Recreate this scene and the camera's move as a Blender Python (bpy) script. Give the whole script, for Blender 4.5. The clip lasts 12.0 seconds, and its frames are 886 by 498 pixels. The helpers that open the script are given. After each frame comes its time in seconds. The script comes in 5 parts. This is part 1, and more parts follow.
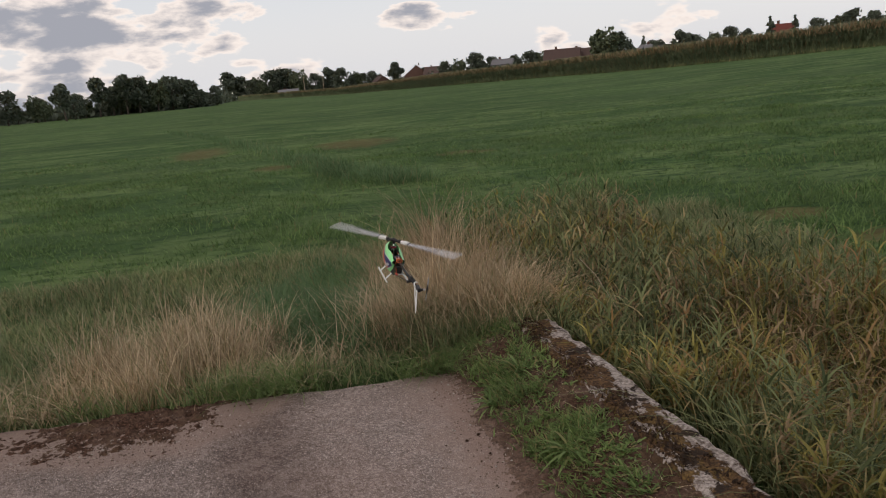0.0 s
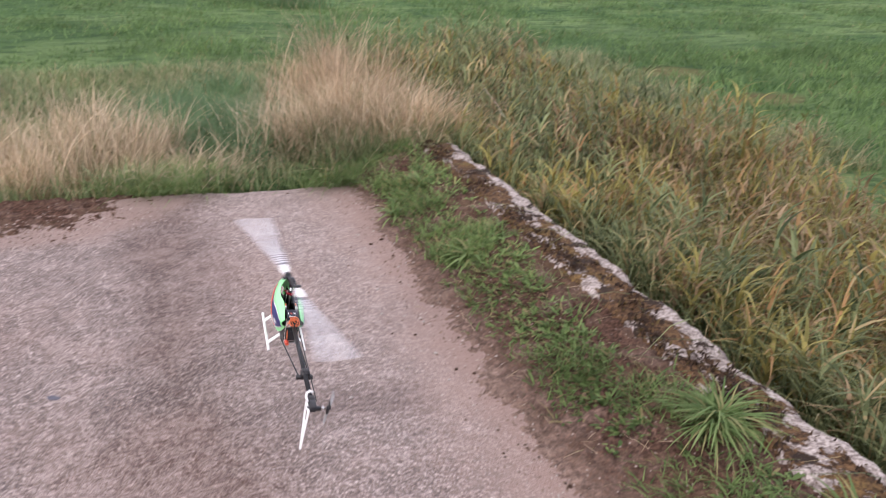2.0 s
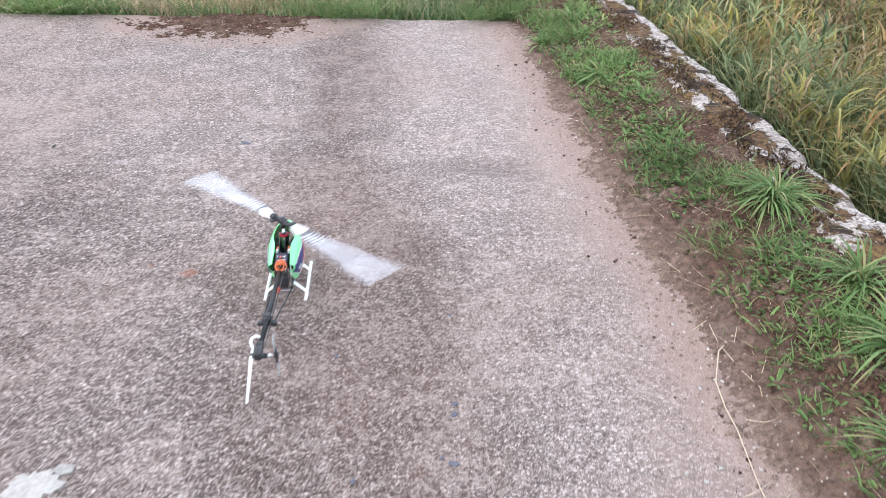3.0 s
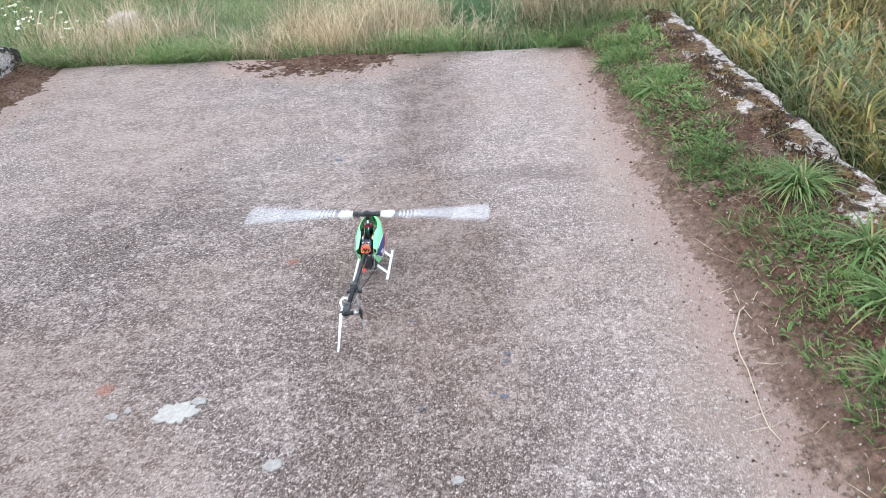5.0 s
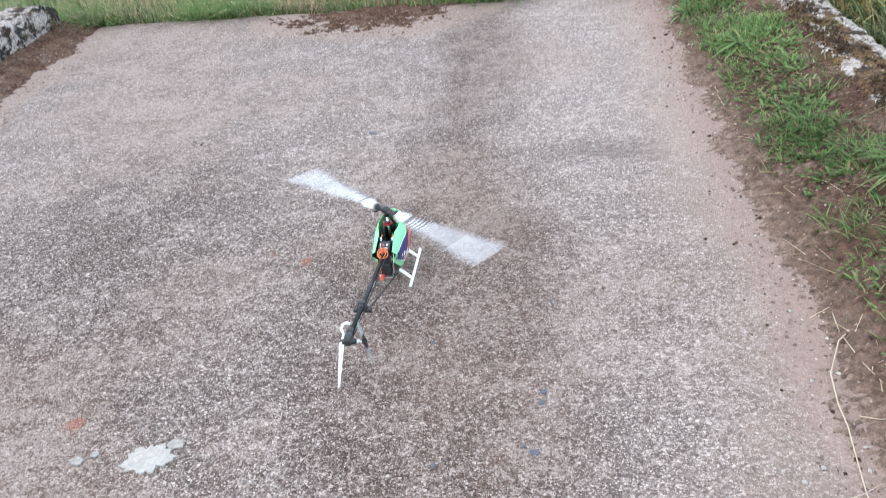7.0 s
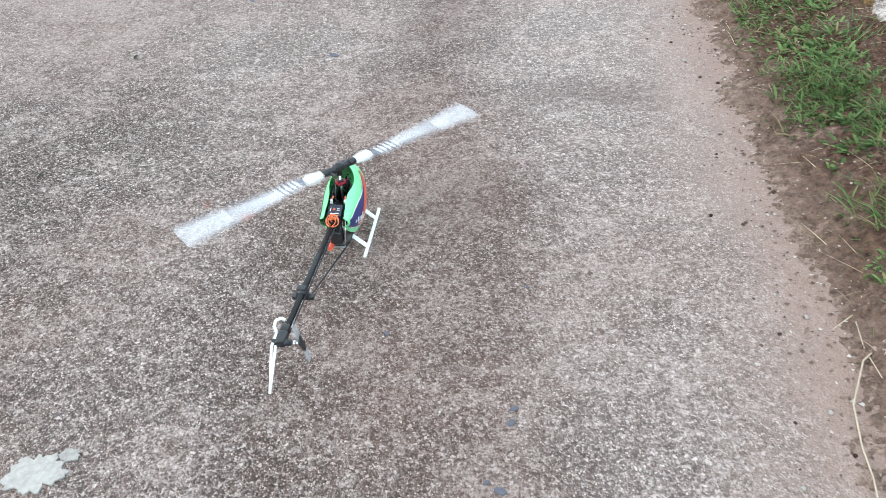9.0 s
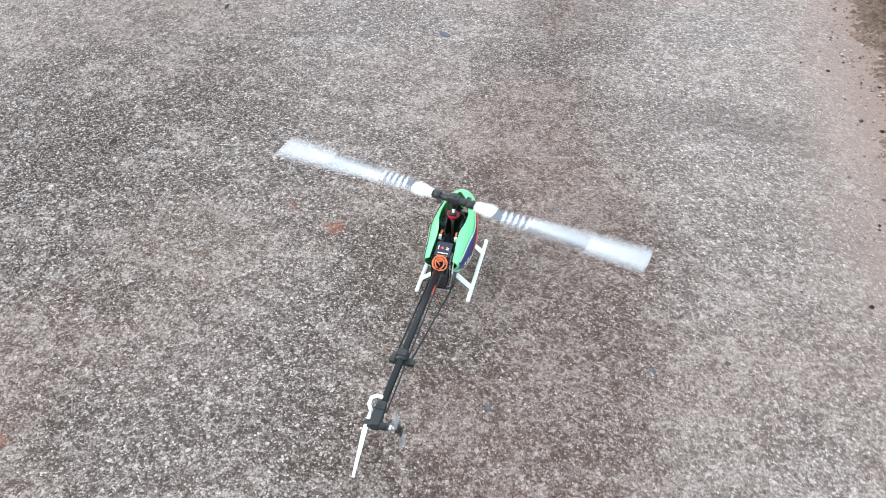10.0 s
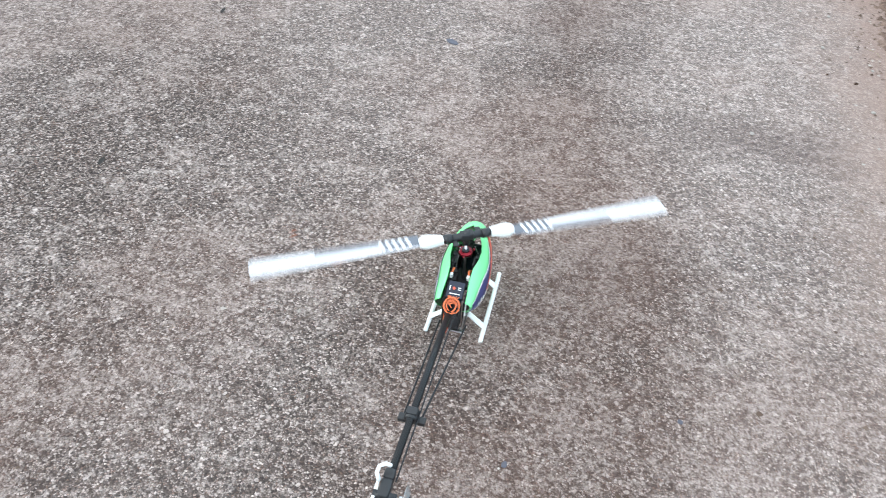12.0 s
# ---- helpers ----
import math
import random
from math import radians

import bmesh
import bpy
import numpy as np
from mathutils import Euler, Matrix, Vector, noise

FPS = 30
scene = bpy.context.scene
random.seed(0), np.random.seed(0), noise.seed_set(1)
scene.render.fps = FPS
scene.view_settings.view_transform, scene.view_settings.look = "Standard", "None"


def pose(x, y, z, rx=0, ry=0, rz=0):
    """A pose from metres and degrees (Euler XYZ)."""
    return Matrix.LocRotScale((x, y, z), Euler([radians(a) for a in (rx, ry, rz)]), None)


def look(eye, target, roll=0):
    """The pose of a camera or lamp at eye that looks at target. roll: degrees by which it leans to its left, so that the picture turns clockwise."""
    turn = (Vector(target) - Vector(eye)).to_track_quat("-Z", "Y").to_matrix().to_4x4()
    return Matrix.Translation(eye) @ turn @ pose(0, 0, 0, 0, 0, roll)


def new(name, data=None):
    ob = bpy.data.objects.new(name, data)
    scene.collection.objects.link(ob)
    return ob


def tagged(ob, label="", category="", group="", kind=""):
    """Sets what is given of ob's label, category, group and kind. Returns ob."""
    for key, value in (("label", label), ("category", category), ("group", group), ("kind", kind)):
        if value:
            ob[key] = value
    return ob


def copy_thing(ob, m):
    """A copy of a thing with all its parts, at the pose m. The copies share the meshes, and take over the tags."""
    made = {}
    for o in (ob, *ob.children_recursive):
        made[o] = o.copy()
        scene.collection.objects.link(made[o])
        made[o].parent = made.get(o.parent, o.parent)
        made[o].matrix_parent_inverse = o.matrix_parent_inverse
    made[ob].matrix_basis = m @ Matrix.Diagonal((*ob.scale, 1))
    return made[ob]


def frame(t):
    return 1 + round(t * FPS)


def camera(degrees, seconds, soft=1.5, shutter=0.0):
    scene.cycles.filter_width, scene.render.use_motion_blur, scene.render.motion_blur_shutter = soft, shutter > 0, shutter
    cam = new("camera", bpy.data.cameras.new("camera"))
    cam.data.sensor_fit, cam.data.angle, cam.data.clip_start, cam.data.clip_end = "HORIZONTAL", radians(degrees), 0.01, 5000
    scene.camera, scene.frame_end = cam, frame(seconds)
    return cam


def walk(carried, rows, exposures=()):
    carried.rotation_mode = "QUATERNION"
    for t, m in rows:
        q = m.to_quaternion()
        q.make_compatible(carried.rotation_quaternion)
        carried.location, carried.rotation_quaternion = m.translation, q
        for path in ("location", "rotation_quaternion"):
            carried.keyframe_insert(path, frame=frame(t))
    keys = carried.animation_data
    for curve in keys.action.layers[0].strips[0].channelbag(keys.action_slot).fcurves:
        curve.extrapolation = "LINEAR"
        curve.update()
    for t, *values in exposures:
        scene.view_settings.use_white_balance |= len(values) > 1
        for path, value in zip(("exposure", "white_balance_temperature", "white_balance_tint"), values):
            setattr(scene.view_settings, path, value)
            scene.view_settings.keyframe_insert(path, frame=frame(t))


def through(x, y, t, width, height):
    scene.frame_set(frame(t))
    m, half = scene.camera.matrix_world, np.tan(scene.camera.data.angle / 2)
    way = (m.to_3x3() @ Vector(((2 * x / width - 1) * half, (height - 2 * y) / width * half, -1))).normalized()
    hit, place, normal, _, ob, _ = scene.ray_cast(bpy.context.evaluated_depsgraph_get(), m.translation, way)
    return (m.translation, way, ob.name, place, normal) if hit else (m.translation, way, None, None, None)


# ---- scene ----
# Axes: x across the bridge deck, y along it towards the field, z up from the deck.
cam = camera(55.4, 12.0, soft=0.6, shutter=0.22)
PATH = [
    (0, (0.222, 0.107, 1.55), (0.625, 2.019, 1.124), -5.0),
    (0.5, (0.106, 0.091, 1.516), (0.619, 1.962, 1.026), -1.5),
    (1, (0.071, 0.089, 1.511), (0.681, 1.921, 0.992), -0.1),
    (1.3, (0.082, 0.085, 1.501), (0.733, 1.895, 0.951), 0.0),
    (1.5, (0.083, 0.065, 1.475), (0.774, 1.841, 0.868), 0.8),
    (1.7, (0.06, 0.049, 1.461), (0.778, 1.798, 0.808), 1.3),
    (1.9, (0.025, 0.011, 1.445), (0.724, 1.734, 0.71), 2.1),
    (2, (0.025, -0.013, 1.432), (0.671, 1.715, 0.659), 2.0),
    (2.3, (0.079, -0.129, 1.399), (0.543, 1.635, 0.579), 1.5),
    (2.5, (0.136, -0.265, 1.359), (0.442, 1.521, 0.512), -0.4),
    (2.6, (0.15, -0.333, 1.343), (0.399, 1.447, 0.465), -0.0),
    (2.7, (0.188, -0.444, 1.306), (0.417, 1.29, 0.337), 0.5),
    (2.8, (0.167, -0.52, 1.308), (0.398, 1.191, 0.299), 1.4),
    (3, (0.117, -0.703, 1.316), (0.318, 1.013, 0.309), 1.4),
    (3.2, (0.071, -0.864, 1.351), (0.251, 0.825, 0.294), 1.3),
    (4.8, (0.233, -1.252, 1.39), (0.187, 0.517, 0.458), -5.9),
    (5, (0.203, -1.167, 1.383), (0.172, 0.605, 0.458), -3.8),
    (5.5, (0.173, -0.977, 1.393), (0.217, 0.8, 0.476), -2.1),
    (6, (0.25, -0.867, 1.37), (0.243, 0.91, 0.454), -3.5),
    (6.5, (0.348, -0.776, 1.346), (0.174, 0.99, 0.423), -4.4),
    (7, (0.342, -0.7, 1.322), (0.112, 0.999, 0.293), -6.9),
    (7.2, (0.282, -0.641, 1.309), (0.09, 1.011, 0.198), -4.7),
    (8.8, (0.298, -0.349, 1.288), (0.162, 1.214, 0.048), -2.6),
    (9, (0.327, -0.294, 1.277), (0.161, 1.269, 0.04), -3.3),
    (9.5, (0.255, -0.146, 1.255), (0.016, 1.365, -0.033), -3.4),
    (10, (0.12, 0.048, 1.295), (-0.126, 1.499, -0.06), 2.4),
    (10.5, (0.137, 0.181, 1.268), (-0.19, 1.557, -0.145), 5.6),
    (11, (0.165, 0.26, 1.261), (-0.333, 1.592, -0.145), 2.5),
    (11.5, (0.122, 0.239, 1.298), (-0.317, 1.608, -0.093), 1.4),
    (12, (0.062, 0.202, 1.292), (-0.172, 1.626, -0.093), 2.9),
]
EXPOSURES = [(0.0, -0.74, 7350, 18), (0.6, -0.65, 7500, 22), (1.0, -0.54, 7450, 25), (1.5, -0.38, 7200, 28), (2.0, 0.68, 6600, 24), (2.5, 1.20, 6050, 16), (3.2, 1.18, 5950, 9),
             (5.0, 1.13, 5900, 7), (7.2, 1.10, 5850, 4), (9.0, 1.02, 5900, 0), (12.0, 0.96, 5950, 1)]
walk(cam, [(t, look(eye, target, roll)) for t, eye, target, roll in PATH], EXPOSURES)

# ---------------------------------------------------------------- sky and light
SUN_ELEVATION, SUN_AZIMUTH = 20.0, -118.0
SUN_FROM = Vector((math.sin(radians(SUN_AZIMUTH)) * math.cos(radians(SUN_ELEVATION)),
                   math.cos(radians(SUN_AZIMUTH)) * math.cos(radians(SUN_ELEVATION)), math.sin(radians(SUN_ELEVATION))))


class Nodes:
    """A short way to write node trees."""

    def __init__(self, tree):
        self.tree = tree
        self.tree.nodes.clear()

    def add(self, kind, ins=(), **props):
        node = self.tree.nodes.new(kind)
        for key, value in props.items():
            setattr(node, key, value)
        for key, value in dict(ins).items():
            self.put(node.inputs[key], value)
        return node

    def put(self, socket, value):
        if isinstance(value, bpy.types.NodeSocket):
            self.tree.links.new(value, socket)
        elif isinstance(value, bpy.types.Node):
            self.tree.links.new(value.outputs[0], socket)
        elif hasattr(value, "__len__") and len(value) == 3 and socket.type == "RGBA":
            socket.default_value = (*value, 1)
        else:
            socket.default_value = value

    def where(self, kind="Object"):
        return self.add("ShaderNodeTexCoord").outputs[kind]

    def math(self, op, a, b=0.0, clamp=False):
        return self.add("ShaderNodeMath", {0: a, 1: b}, operation=op, use_clamp=clamp).outputs[0]

    def noise(self, vector, scale, detail=3.0, rough=0.55, warp=0.0):
        return self.add("ShaderNodeTexNoise", {"Vector": vector, "Scale": scale, "Detail": detail, "Roughness": rough, "Distortion": warp}).outputs[0]

    def cells(self, vector, scale, feature="F1"):
        return self.add("ShaderNodeTexVoronoi", {"Vector": vector, "Scale": scale}, feature=feature)

    def step(self, value, low, high):
        return self.add("ShaderNodeMapRange", {0: value, 1: low, 2: high}, interpolation_type="SMOOTHSTEP").outputs[0]

    def mix(self, fac, a, b, blend="MIX"):
        node = self.tree.nodes.new("ShaderNodeMix")
        node.data_type, node.blend_type = "RGBA", blend
        self.put(node.inputs[0], fac)
        self.put(node.inputs[6], a)
        self.put(node.inputs[7], b)
        return node.outputs[2]

    def ramp(self, fac, stops):
        node = self.add("ShaderNodeValToRGB", {0: fac})
        ramp = node.color_ramp
        while len(ramp.elements) < len(stops):
            ramp.elements.new(0.5)
        for element, (at, color) in zip(ramp.elements, stops):
            element.position, element.color = at, (*color, 1)
        return node.outputs[0]

    def split(self, vector):
        return self.add("ShaderNodeSeparateXYZ", {0: vector}).outputs

    def bump(self, height, strength, distance, under=None):
        ins = {"Height": height, "Strength": strength, "Distance": distance}
        if under is not None:
            ins["Normal"] = under
        return self.add("ShaderNodeBump", ins).outputs[0]

    def surface(self, color, rough=0.8, normal=None, **more):
        ins = {"Base Color": color, "Roughness": rough}
        if normal is not None:
            ins["Normal"] = normal
        ins.update({key.replace("_", " "): value for key, value in more.items()})
        shader = self.add("ShaderNodeBsdfPrincipled", ins)
        out = self.add("ShaderNodeOutputMaterial")
        self.tree.links.new(shader.outputs[0], out.inputs[0])
        return shader


def material(name):
    made = bpy.data.materials.new(name)
    made.use_nodes = True
    return made, Nodes(made.node_tree)


def make_sky():
    world = bpy.data.worlds.new("sky")
    scene.world = world
    world.use_nodes = True
    n = Nodes(world.node_tree)
    sky = n.add("ShaderNodeTexSky", sky_type="NISHITA", sun_disc=False, sun_elevation=radians(SUN_ELEVATION),
                sun_rotation=radians(SUN_AZIMUTH), air_density=1.0, dust_density=2.0).outputs[0]
    x, y, z = n.split(n.where("Generated"))
    up = n.math("MAXIMUM", z, 0.0)
    puff_at = n.add("ShaderNodeVectorMath", {0: n.where("Generated"), 1: (10.0, 10.0, 27.0)}, operation="MULTIPLY").outputs[0]
    big = n.noise(puff_at, 0.80, 2.0, 0.45)
    fine = n.noise(puff_at, 2.2, 8.0, 0.57, 0.15)
    # a nearly closed deck overhead that breaks up above the far field
    mass = n.math("ADD", n.math("MULTIPLY", big, 0.78), n.math("MULTIPLY", fine, 0.44))
    left = n.step(n.math("MULTIPLY", x, -1.0), -0.16, 0.10)
    mass = n.math("ADD", mass, n.math("ADD", n.math("MULTIPLY", left, 0.135), n.math("MULTIPLY", n.step(up, 0.2, 0.6), 0.22)))
    cover = n.step(mass, 0.685, 0.73)
    thick = n.step(mass, 0.70, 0.84)
    pale = n.mix(n.step(up, 0.0, 0.35), (15.3, 17.2, 19.0), (8.8, 12.4, 16.6))
    veil = n.mix(0.70, sky, pale)
    cloud = n.mix(thick, (15.5, 15.4, 15.2), (5.6, 6.5, 7.9))
    cloud = n.mix(n.step(up, 0.25, 0.6), cloud, (10.5, 10.7, 11.2))
    both = n.mix(cover, veil, cloud)
    back = n.add("ShaderNodeBackground", {0: both, 1: 0.1})
    out = n.add("ShaderNodeOutputWorld")
    n.tree.links.new(back.outputs[0], out.inputs[0])


make_sky()
sun = new("sun", bpy.data.lights.new("sun", "SUN"))
sun.data.energy, sun.data.angle, sun.data.color = 0.9, radians(25), (1.0, 0.96, 0.91)
sun.matrix_world = look(SUN_FROM * 50, (0, 0, 0))


# ---------------------------------------------------------------- mesh helpers
def finish(ob, mats, smooth=False):
    for m in mats if isinstance(mats, (list, tuple)) else [mats]:
        ob.data.materials.append(m)
    if smooth:
        ob.data.polygons.foreach_set("use_smooth", [True] * len(ob.data.polygons))
    return ob


def part(name, bm, mat, parent=None, label="", smooth=False):
    """One bmesh as one mesh object, under a thing or a part."""
    data = bpy.data.meshes.new(name)
    bm.to_mesh(data)
    bm.free()
    ob = finish(new(name, data), mat, smooth)
    if parent is not None:
        ob.parent = parent
    return tagged(ob, label)


def raw(name, verts, faces, mat, parent=None, smooth=False):
    """A mesh from arrays; all faces have the same number of corners."""
    verts, faces = np.asarray(verts, np.float32), np.asarray(faces, np.int32)
    data = bpy.data.meshes.new(name)
    data.vertices.add(len(verts))
    data.vertices.foreach_set("co", verts.ravel())
    count, corners = faces.shape
    data.loops.add(count * corners)
    data.loops.foreach_set("vertex_index", faces.ravel())
    data.polygons.add(count)
    data.polygons.foreach_set("loop_start", np.arange(count, dtype=np.int32) * corners)
    data.update(calc_edges=True)
    data.validate()
    ob = finish(new(name, data), mat, smooth)
    if parent is not None:
        ob.parent = parent
    return ob


def box(bm, at, size, turn=None, bevel=0.0):
    m = Matrix.Translation(at) @ (turn or Matrix()) @ Matrix.Diagonal((*size, 1))
    made = bmesh.ops.create_cube(bm, size=1.0, matrix=m)
    if bevel:
        edges = {e for v in made["verts"] for e in v.link_edges}
        bmesh.ops.bevel(bm, geom=list(edges), offset=bevel, segments=2, affect="EDGES", profile=0.5)
    return bm


def rod(bm, a, b, r, r2=None, sides=12):
    a, b = Vector(a), Vector(b)
    turn = (b - a).to_track_quat("Z", "Y").to_matrix().to_4x4()
    bmesh.ops.create_cone(bm, cap_ends=True, segments=sides, radius1=r, radius2=r if r2 is None else r2, depth=(b - a).length,
                          matrix=Matrix.Translation((a + b) / 2) @ turn)
    return bm


def tube(bm, points, r, sides=8, taper=1.0):
    """A round tube along a line of points."""
    points = [Vector(p) for p in points]
    rings = []
    for i, p in enumerate(points):
        way = (points[min(i + 1, len(points) - 1)] - points[max(i - 1, 0)]).normalized()
        q = way.to_track_quat("Z", "Y")
        radius = r * (1 + (taper - 1) * i / (len(points) - 1))
        rings.append([bm.verts.new(p + q @ Vector((math.cos(a) * radius, math.sin(a) * radius, 0)))
                      for a in (2 * math.pi * k / sides for k in range(sides))])
    for one, two in zip(rings, rings[1:]):
        for k in range(sides):
            bm.faces.new((one[k], one[(k + 1) % sides], two[(k + 1) % sides], two[k]))
    bm.faces.new(rings[0][::-1])
    bm.faces.new(rings[-1])
    return bm


def plate(bm, outline, thick, place):
    """A flat outline (u, v) with a thickness, placed by a function (u, v, w) -> point."""
    low = [bm.verts.new(place(u, v, -thick / 2)) for u, v in outline]
    high = [bm.verts.new(place(u, v, thick / 2)) for u, v in outline]
    bm.faces.new(low[::-1])
    bm.faces.new(high)
    for k in range(len(outline)):
        j = (k + 1) % len(outline)
        bm.faces.new((low[k], low[j], high[j], high[k]))
    return bm


def fbm(x, y, scale, seed=0.0, octaves=3):
    """Smooth noise over the plan, about -1 to 1, for arrays."""
    total, gain = np.zeros_like(x, dtype=float), 1.0
    turn = np.random.RandomState(int(seed * 10) + 7)
    for _ in range(octaves):
        for _ in range(3):
            a, ph = turn.rand(2) * 6.283
            total += gain * np.sin((x * np.cos(a) + y * np.sin(a)) * scale * 1.7 + ph + 1.3 * np.sin((x * np.sin(a) - y * np.cos(a)) * scale * 1.1 + ph * 2)) / 3
        scale, gain = scale * 2.1, gain * 0.5
    return total / 1.2


def ease(v, low, high):
    t = np.clip((v - low) / (high - low), 0, 1)
    return t * t * (3 - 2 * t)


# ---------------------------------------------------------------- materials
def concrete_deck():
    m, n = material("exposed aggregate concrete")
    p = n.where()
    x, y, z = n.split(p)
    bent = n.add("ShaderNodeVectorMath", {0: p, 1: n.add("ShaderNodeVectorMath", {0: n.add("ShaderNodeTexNoise", {"Vector": p, "Scale": 260.0, "Detail": 2.0}).outputs["Color"], 1: (0.0022, 0.0022, 0.0022)}, operation="MULTIPLY").outputs[0]}, operation="ADD").outputs[0]
    wob = n.noise(p, 3.0, 4.0)
    big, mid, blot = n.noise(p, 0.9, 3.0), n.noise(p, 5.0, 4.0, 0.6), n.math("ADD", n.math("MULTIPLY", n.noise(p, 22.0, 7.0, 0.74), 0.5), n.math("MULTIPLY", n.noise(p, 75.0, 5.0, 0.78), 0.5))
    stone, chip = n.cells(bent, 235.0), n.cells(bent, 120.0)
    grit = n.noise(p, 420.0, 2.0)
    shade, tint = n.split(stone.outputs["Color"])[0], n.split(stone.outputs["Color"])[2]
    gravel = n.ramp(shade, [(0.0, (0.030, 0.025, 0.023)), (0.30, (0.070, 0.059, 0.052)), (0.50, (0.19, 0.168, 0.15)), (0.80, (0.32, 0.288, 0.262)), (1.0, (0.52, 0.485, 0.45))])
    gravel = n.mix(n.math("MULTIPLY", n.step(tint, 0.75, 0.95), 0.5), gravel, (0.26, 0.17, 0.13))
    edge = n.step(n.cells(bent, 235.0, "DISTANCE_TO_EDGE").outputs["Distance"], 0.16, 0.03)
    gravel = n.mix(n.math("MULTIPLY", edge, 0.92), gravel, (0.040, 0.031, 0.027))
    gravel = n.mix(1.0, gravel, n.ramp(n.noise(p, 330.0, 3.0, 0.8), [(0.30, (0.42, 0.42, 0.42)), (0.5, (0.95, 0.95, 0.95)), (0.70, (1.45, 1.42, 1.38))]), "MULTIPLY")
    pick = n.split(chip.outputs["Color"])[1]
    larger = n.math("MULTIPLY", n.step(pick, 0.80, 0.82), n.step(n.cells(bent, 120.0, "DISTANCE_TO_EDGE").outputs["Distance"], 0.10, 0.20))
    gravel = n.mix(n.math("MULTIPLY", larger, 0.9), gravel, n.ramp(n.math("FRACT", n.math("MULTIPLY", pick, 61.0)), [(0.0, (0.06, 0.055, 0.055)), (0.3, (0.14, 0.12, 0.11)), (0.55, (0.40, 0.37, 0.34)), (0.8, (0.42, 0.39, 0.36)), (1.0, (0.50, 0.47, 0.44))]))
    # pale lichen and worn paste in ragged blots
    paste = n.step(n.math("ADD", blot, n.math("ADD", n.math("MULTIPLY", mid, 0.33), n.math("MULTIPLY", big, 0.32))), 0.79, 0.92)
    paste = n.math("MULTIPLY", paste, n.step(n.noise(p, 150.0, 3.0, 0.7), 0.30, 0.62))
    color = n.mix(n.math("MULTIPLY", paste, 0.66), gravel, (0.46, 0.435, 0.405))
    # a brown worn middle, narrow towards the field, and paler concrete beside it
    far = n.step(y, 1.45, 2.35)
    off = n.math("ADD", n.math("ABSOLUTE", n.math("SUBTRACT", n.math("ADD", x, n.math("MULTIPLY", n.math("SUBTRACT", wob, 0.5), 0.30)), 0.06)), n.math("MULTIPLY", n.math("SUBTRACT", mid, 0.5), 0.30))
    middle = n.step(n.math("ADD", off, n.math("MULTIPLY", far, 0.22)), 0.46, 0.14)
    lane = n.step(n.math("ABSOLUTE", n.math("ADD", x, 1.05)), 0.55, 0.15)
    lane = n.math("MULTIPLY", lane, n.math("SUBTRACT", 1.0, n.step(y, 1.9, 2.7)))
    pale = n.math("MULTIPLY", n.math("SUBTRACT", 1.0, n.math("MAXIMUM", middle, n.math("MULTIPLY", lane, 0.8))), n.math("ADD", n.math("ADD", 0.28, n.math("MULTIPLY", n.step(x, 0.15, 0.55), 0.40)), n.math("MULTIPLY", far, 0.40)))
    color = n.mix(n.math("MULTIPLY", pale, 0.20), color, (0.50, 0.465, 0.435))
    color = n.mix(pale, color, n.mix(1.0, color, (1.16, 1.16, 1.16), "MULTIPLY"))
    color = n.mix(n.math("MULTIPLY", middle, 0.36), color, n.mix(0.5, color, (0.15, 0.105, 0.085)))
    speck = n.noise(p, 62.0, 6.0, 0.8)
    color = n.mix(1.0, color, n.ramp(speck, [(0.36, (0.55, 0.53, 0.52)), (0.5, (0.96, 0.96, 0.96)), (0.64, (1.40, 1.39, 1.38))]), "MULTIPLY")
    # brown tone in broad patches and a darker wheel track along the deck
    color = n.mix(n.math("MULTIPLY", n.step(n.math("ADD", big, n.math("MULTIPLY", mid, 0.3)), 0.55, 0.76), 0.62), color, n.mix(0.50, color, (0.150, 0.092, 0.068)))
    side = n.math("ABSOLUTE", n.math("SUBTRACT", n.math("ADD", x, n.math("MULTIPLY", n.math("SUBTRACT", wob, 0.5), 0.30)), 0.07))
    track = n.math("MULTIPLY", n.step(side, 0.30, 0.08), n.math("MULTIPLY", n.step(y, 1.9, 2.9), 0.24))
    cross = n.math("MULTIPLY", n.step(n.math("ABSOLUTE", n.math("SUBTRACT", n.math("ADD", y, n.math("MULTIPLY", wob, 0.25)), 2.24)), 0.16, 0.03), n.math("MULTIPLY", n.step(x, 0.15, 0.62), n.step(x, 0.86, 0.76)))
    dark = n.math("MAXIMUM", track, n.math("MULTIPLY", cross, 0.50))
    color = n.mix(dark, color, n.mix(0.72, color, (0.07, 0.05, 0.045)))
    # sand washed against the verges
    sandy = n.step(n.math("ADD", x, n.math("MULTIPLY", n.math("SUBTRACT", wob, 0.5), 0.45)), 0.58, 1.00)
    sandy = n.math("MAXIMUM", sandy, n.step(n.math("ADD", x, n.math("MULTIPLY", n.math("SUBTRACT", wob, 0.5), 0.3)), -2.0, -2.3))
    ring = n.add("ShaderNodeVectorMath", {0: n.add("ShaderNodeVectorMath", {0: p, 1: (1.0, 1.15, 1.0)}, operation="MULTIPLY").outputs[0], 1: (-0.55, 4.98, 0)}, operation="DISTANCE").outputs["Value"]
    sandy = n.math("MAXIMUM", sandy, n.step(n.math("ADD", ring, n.math("MULTIPLY", n.math("SUBTRACT", wob, 0.5), 0.4)), 0.86, 0.66))
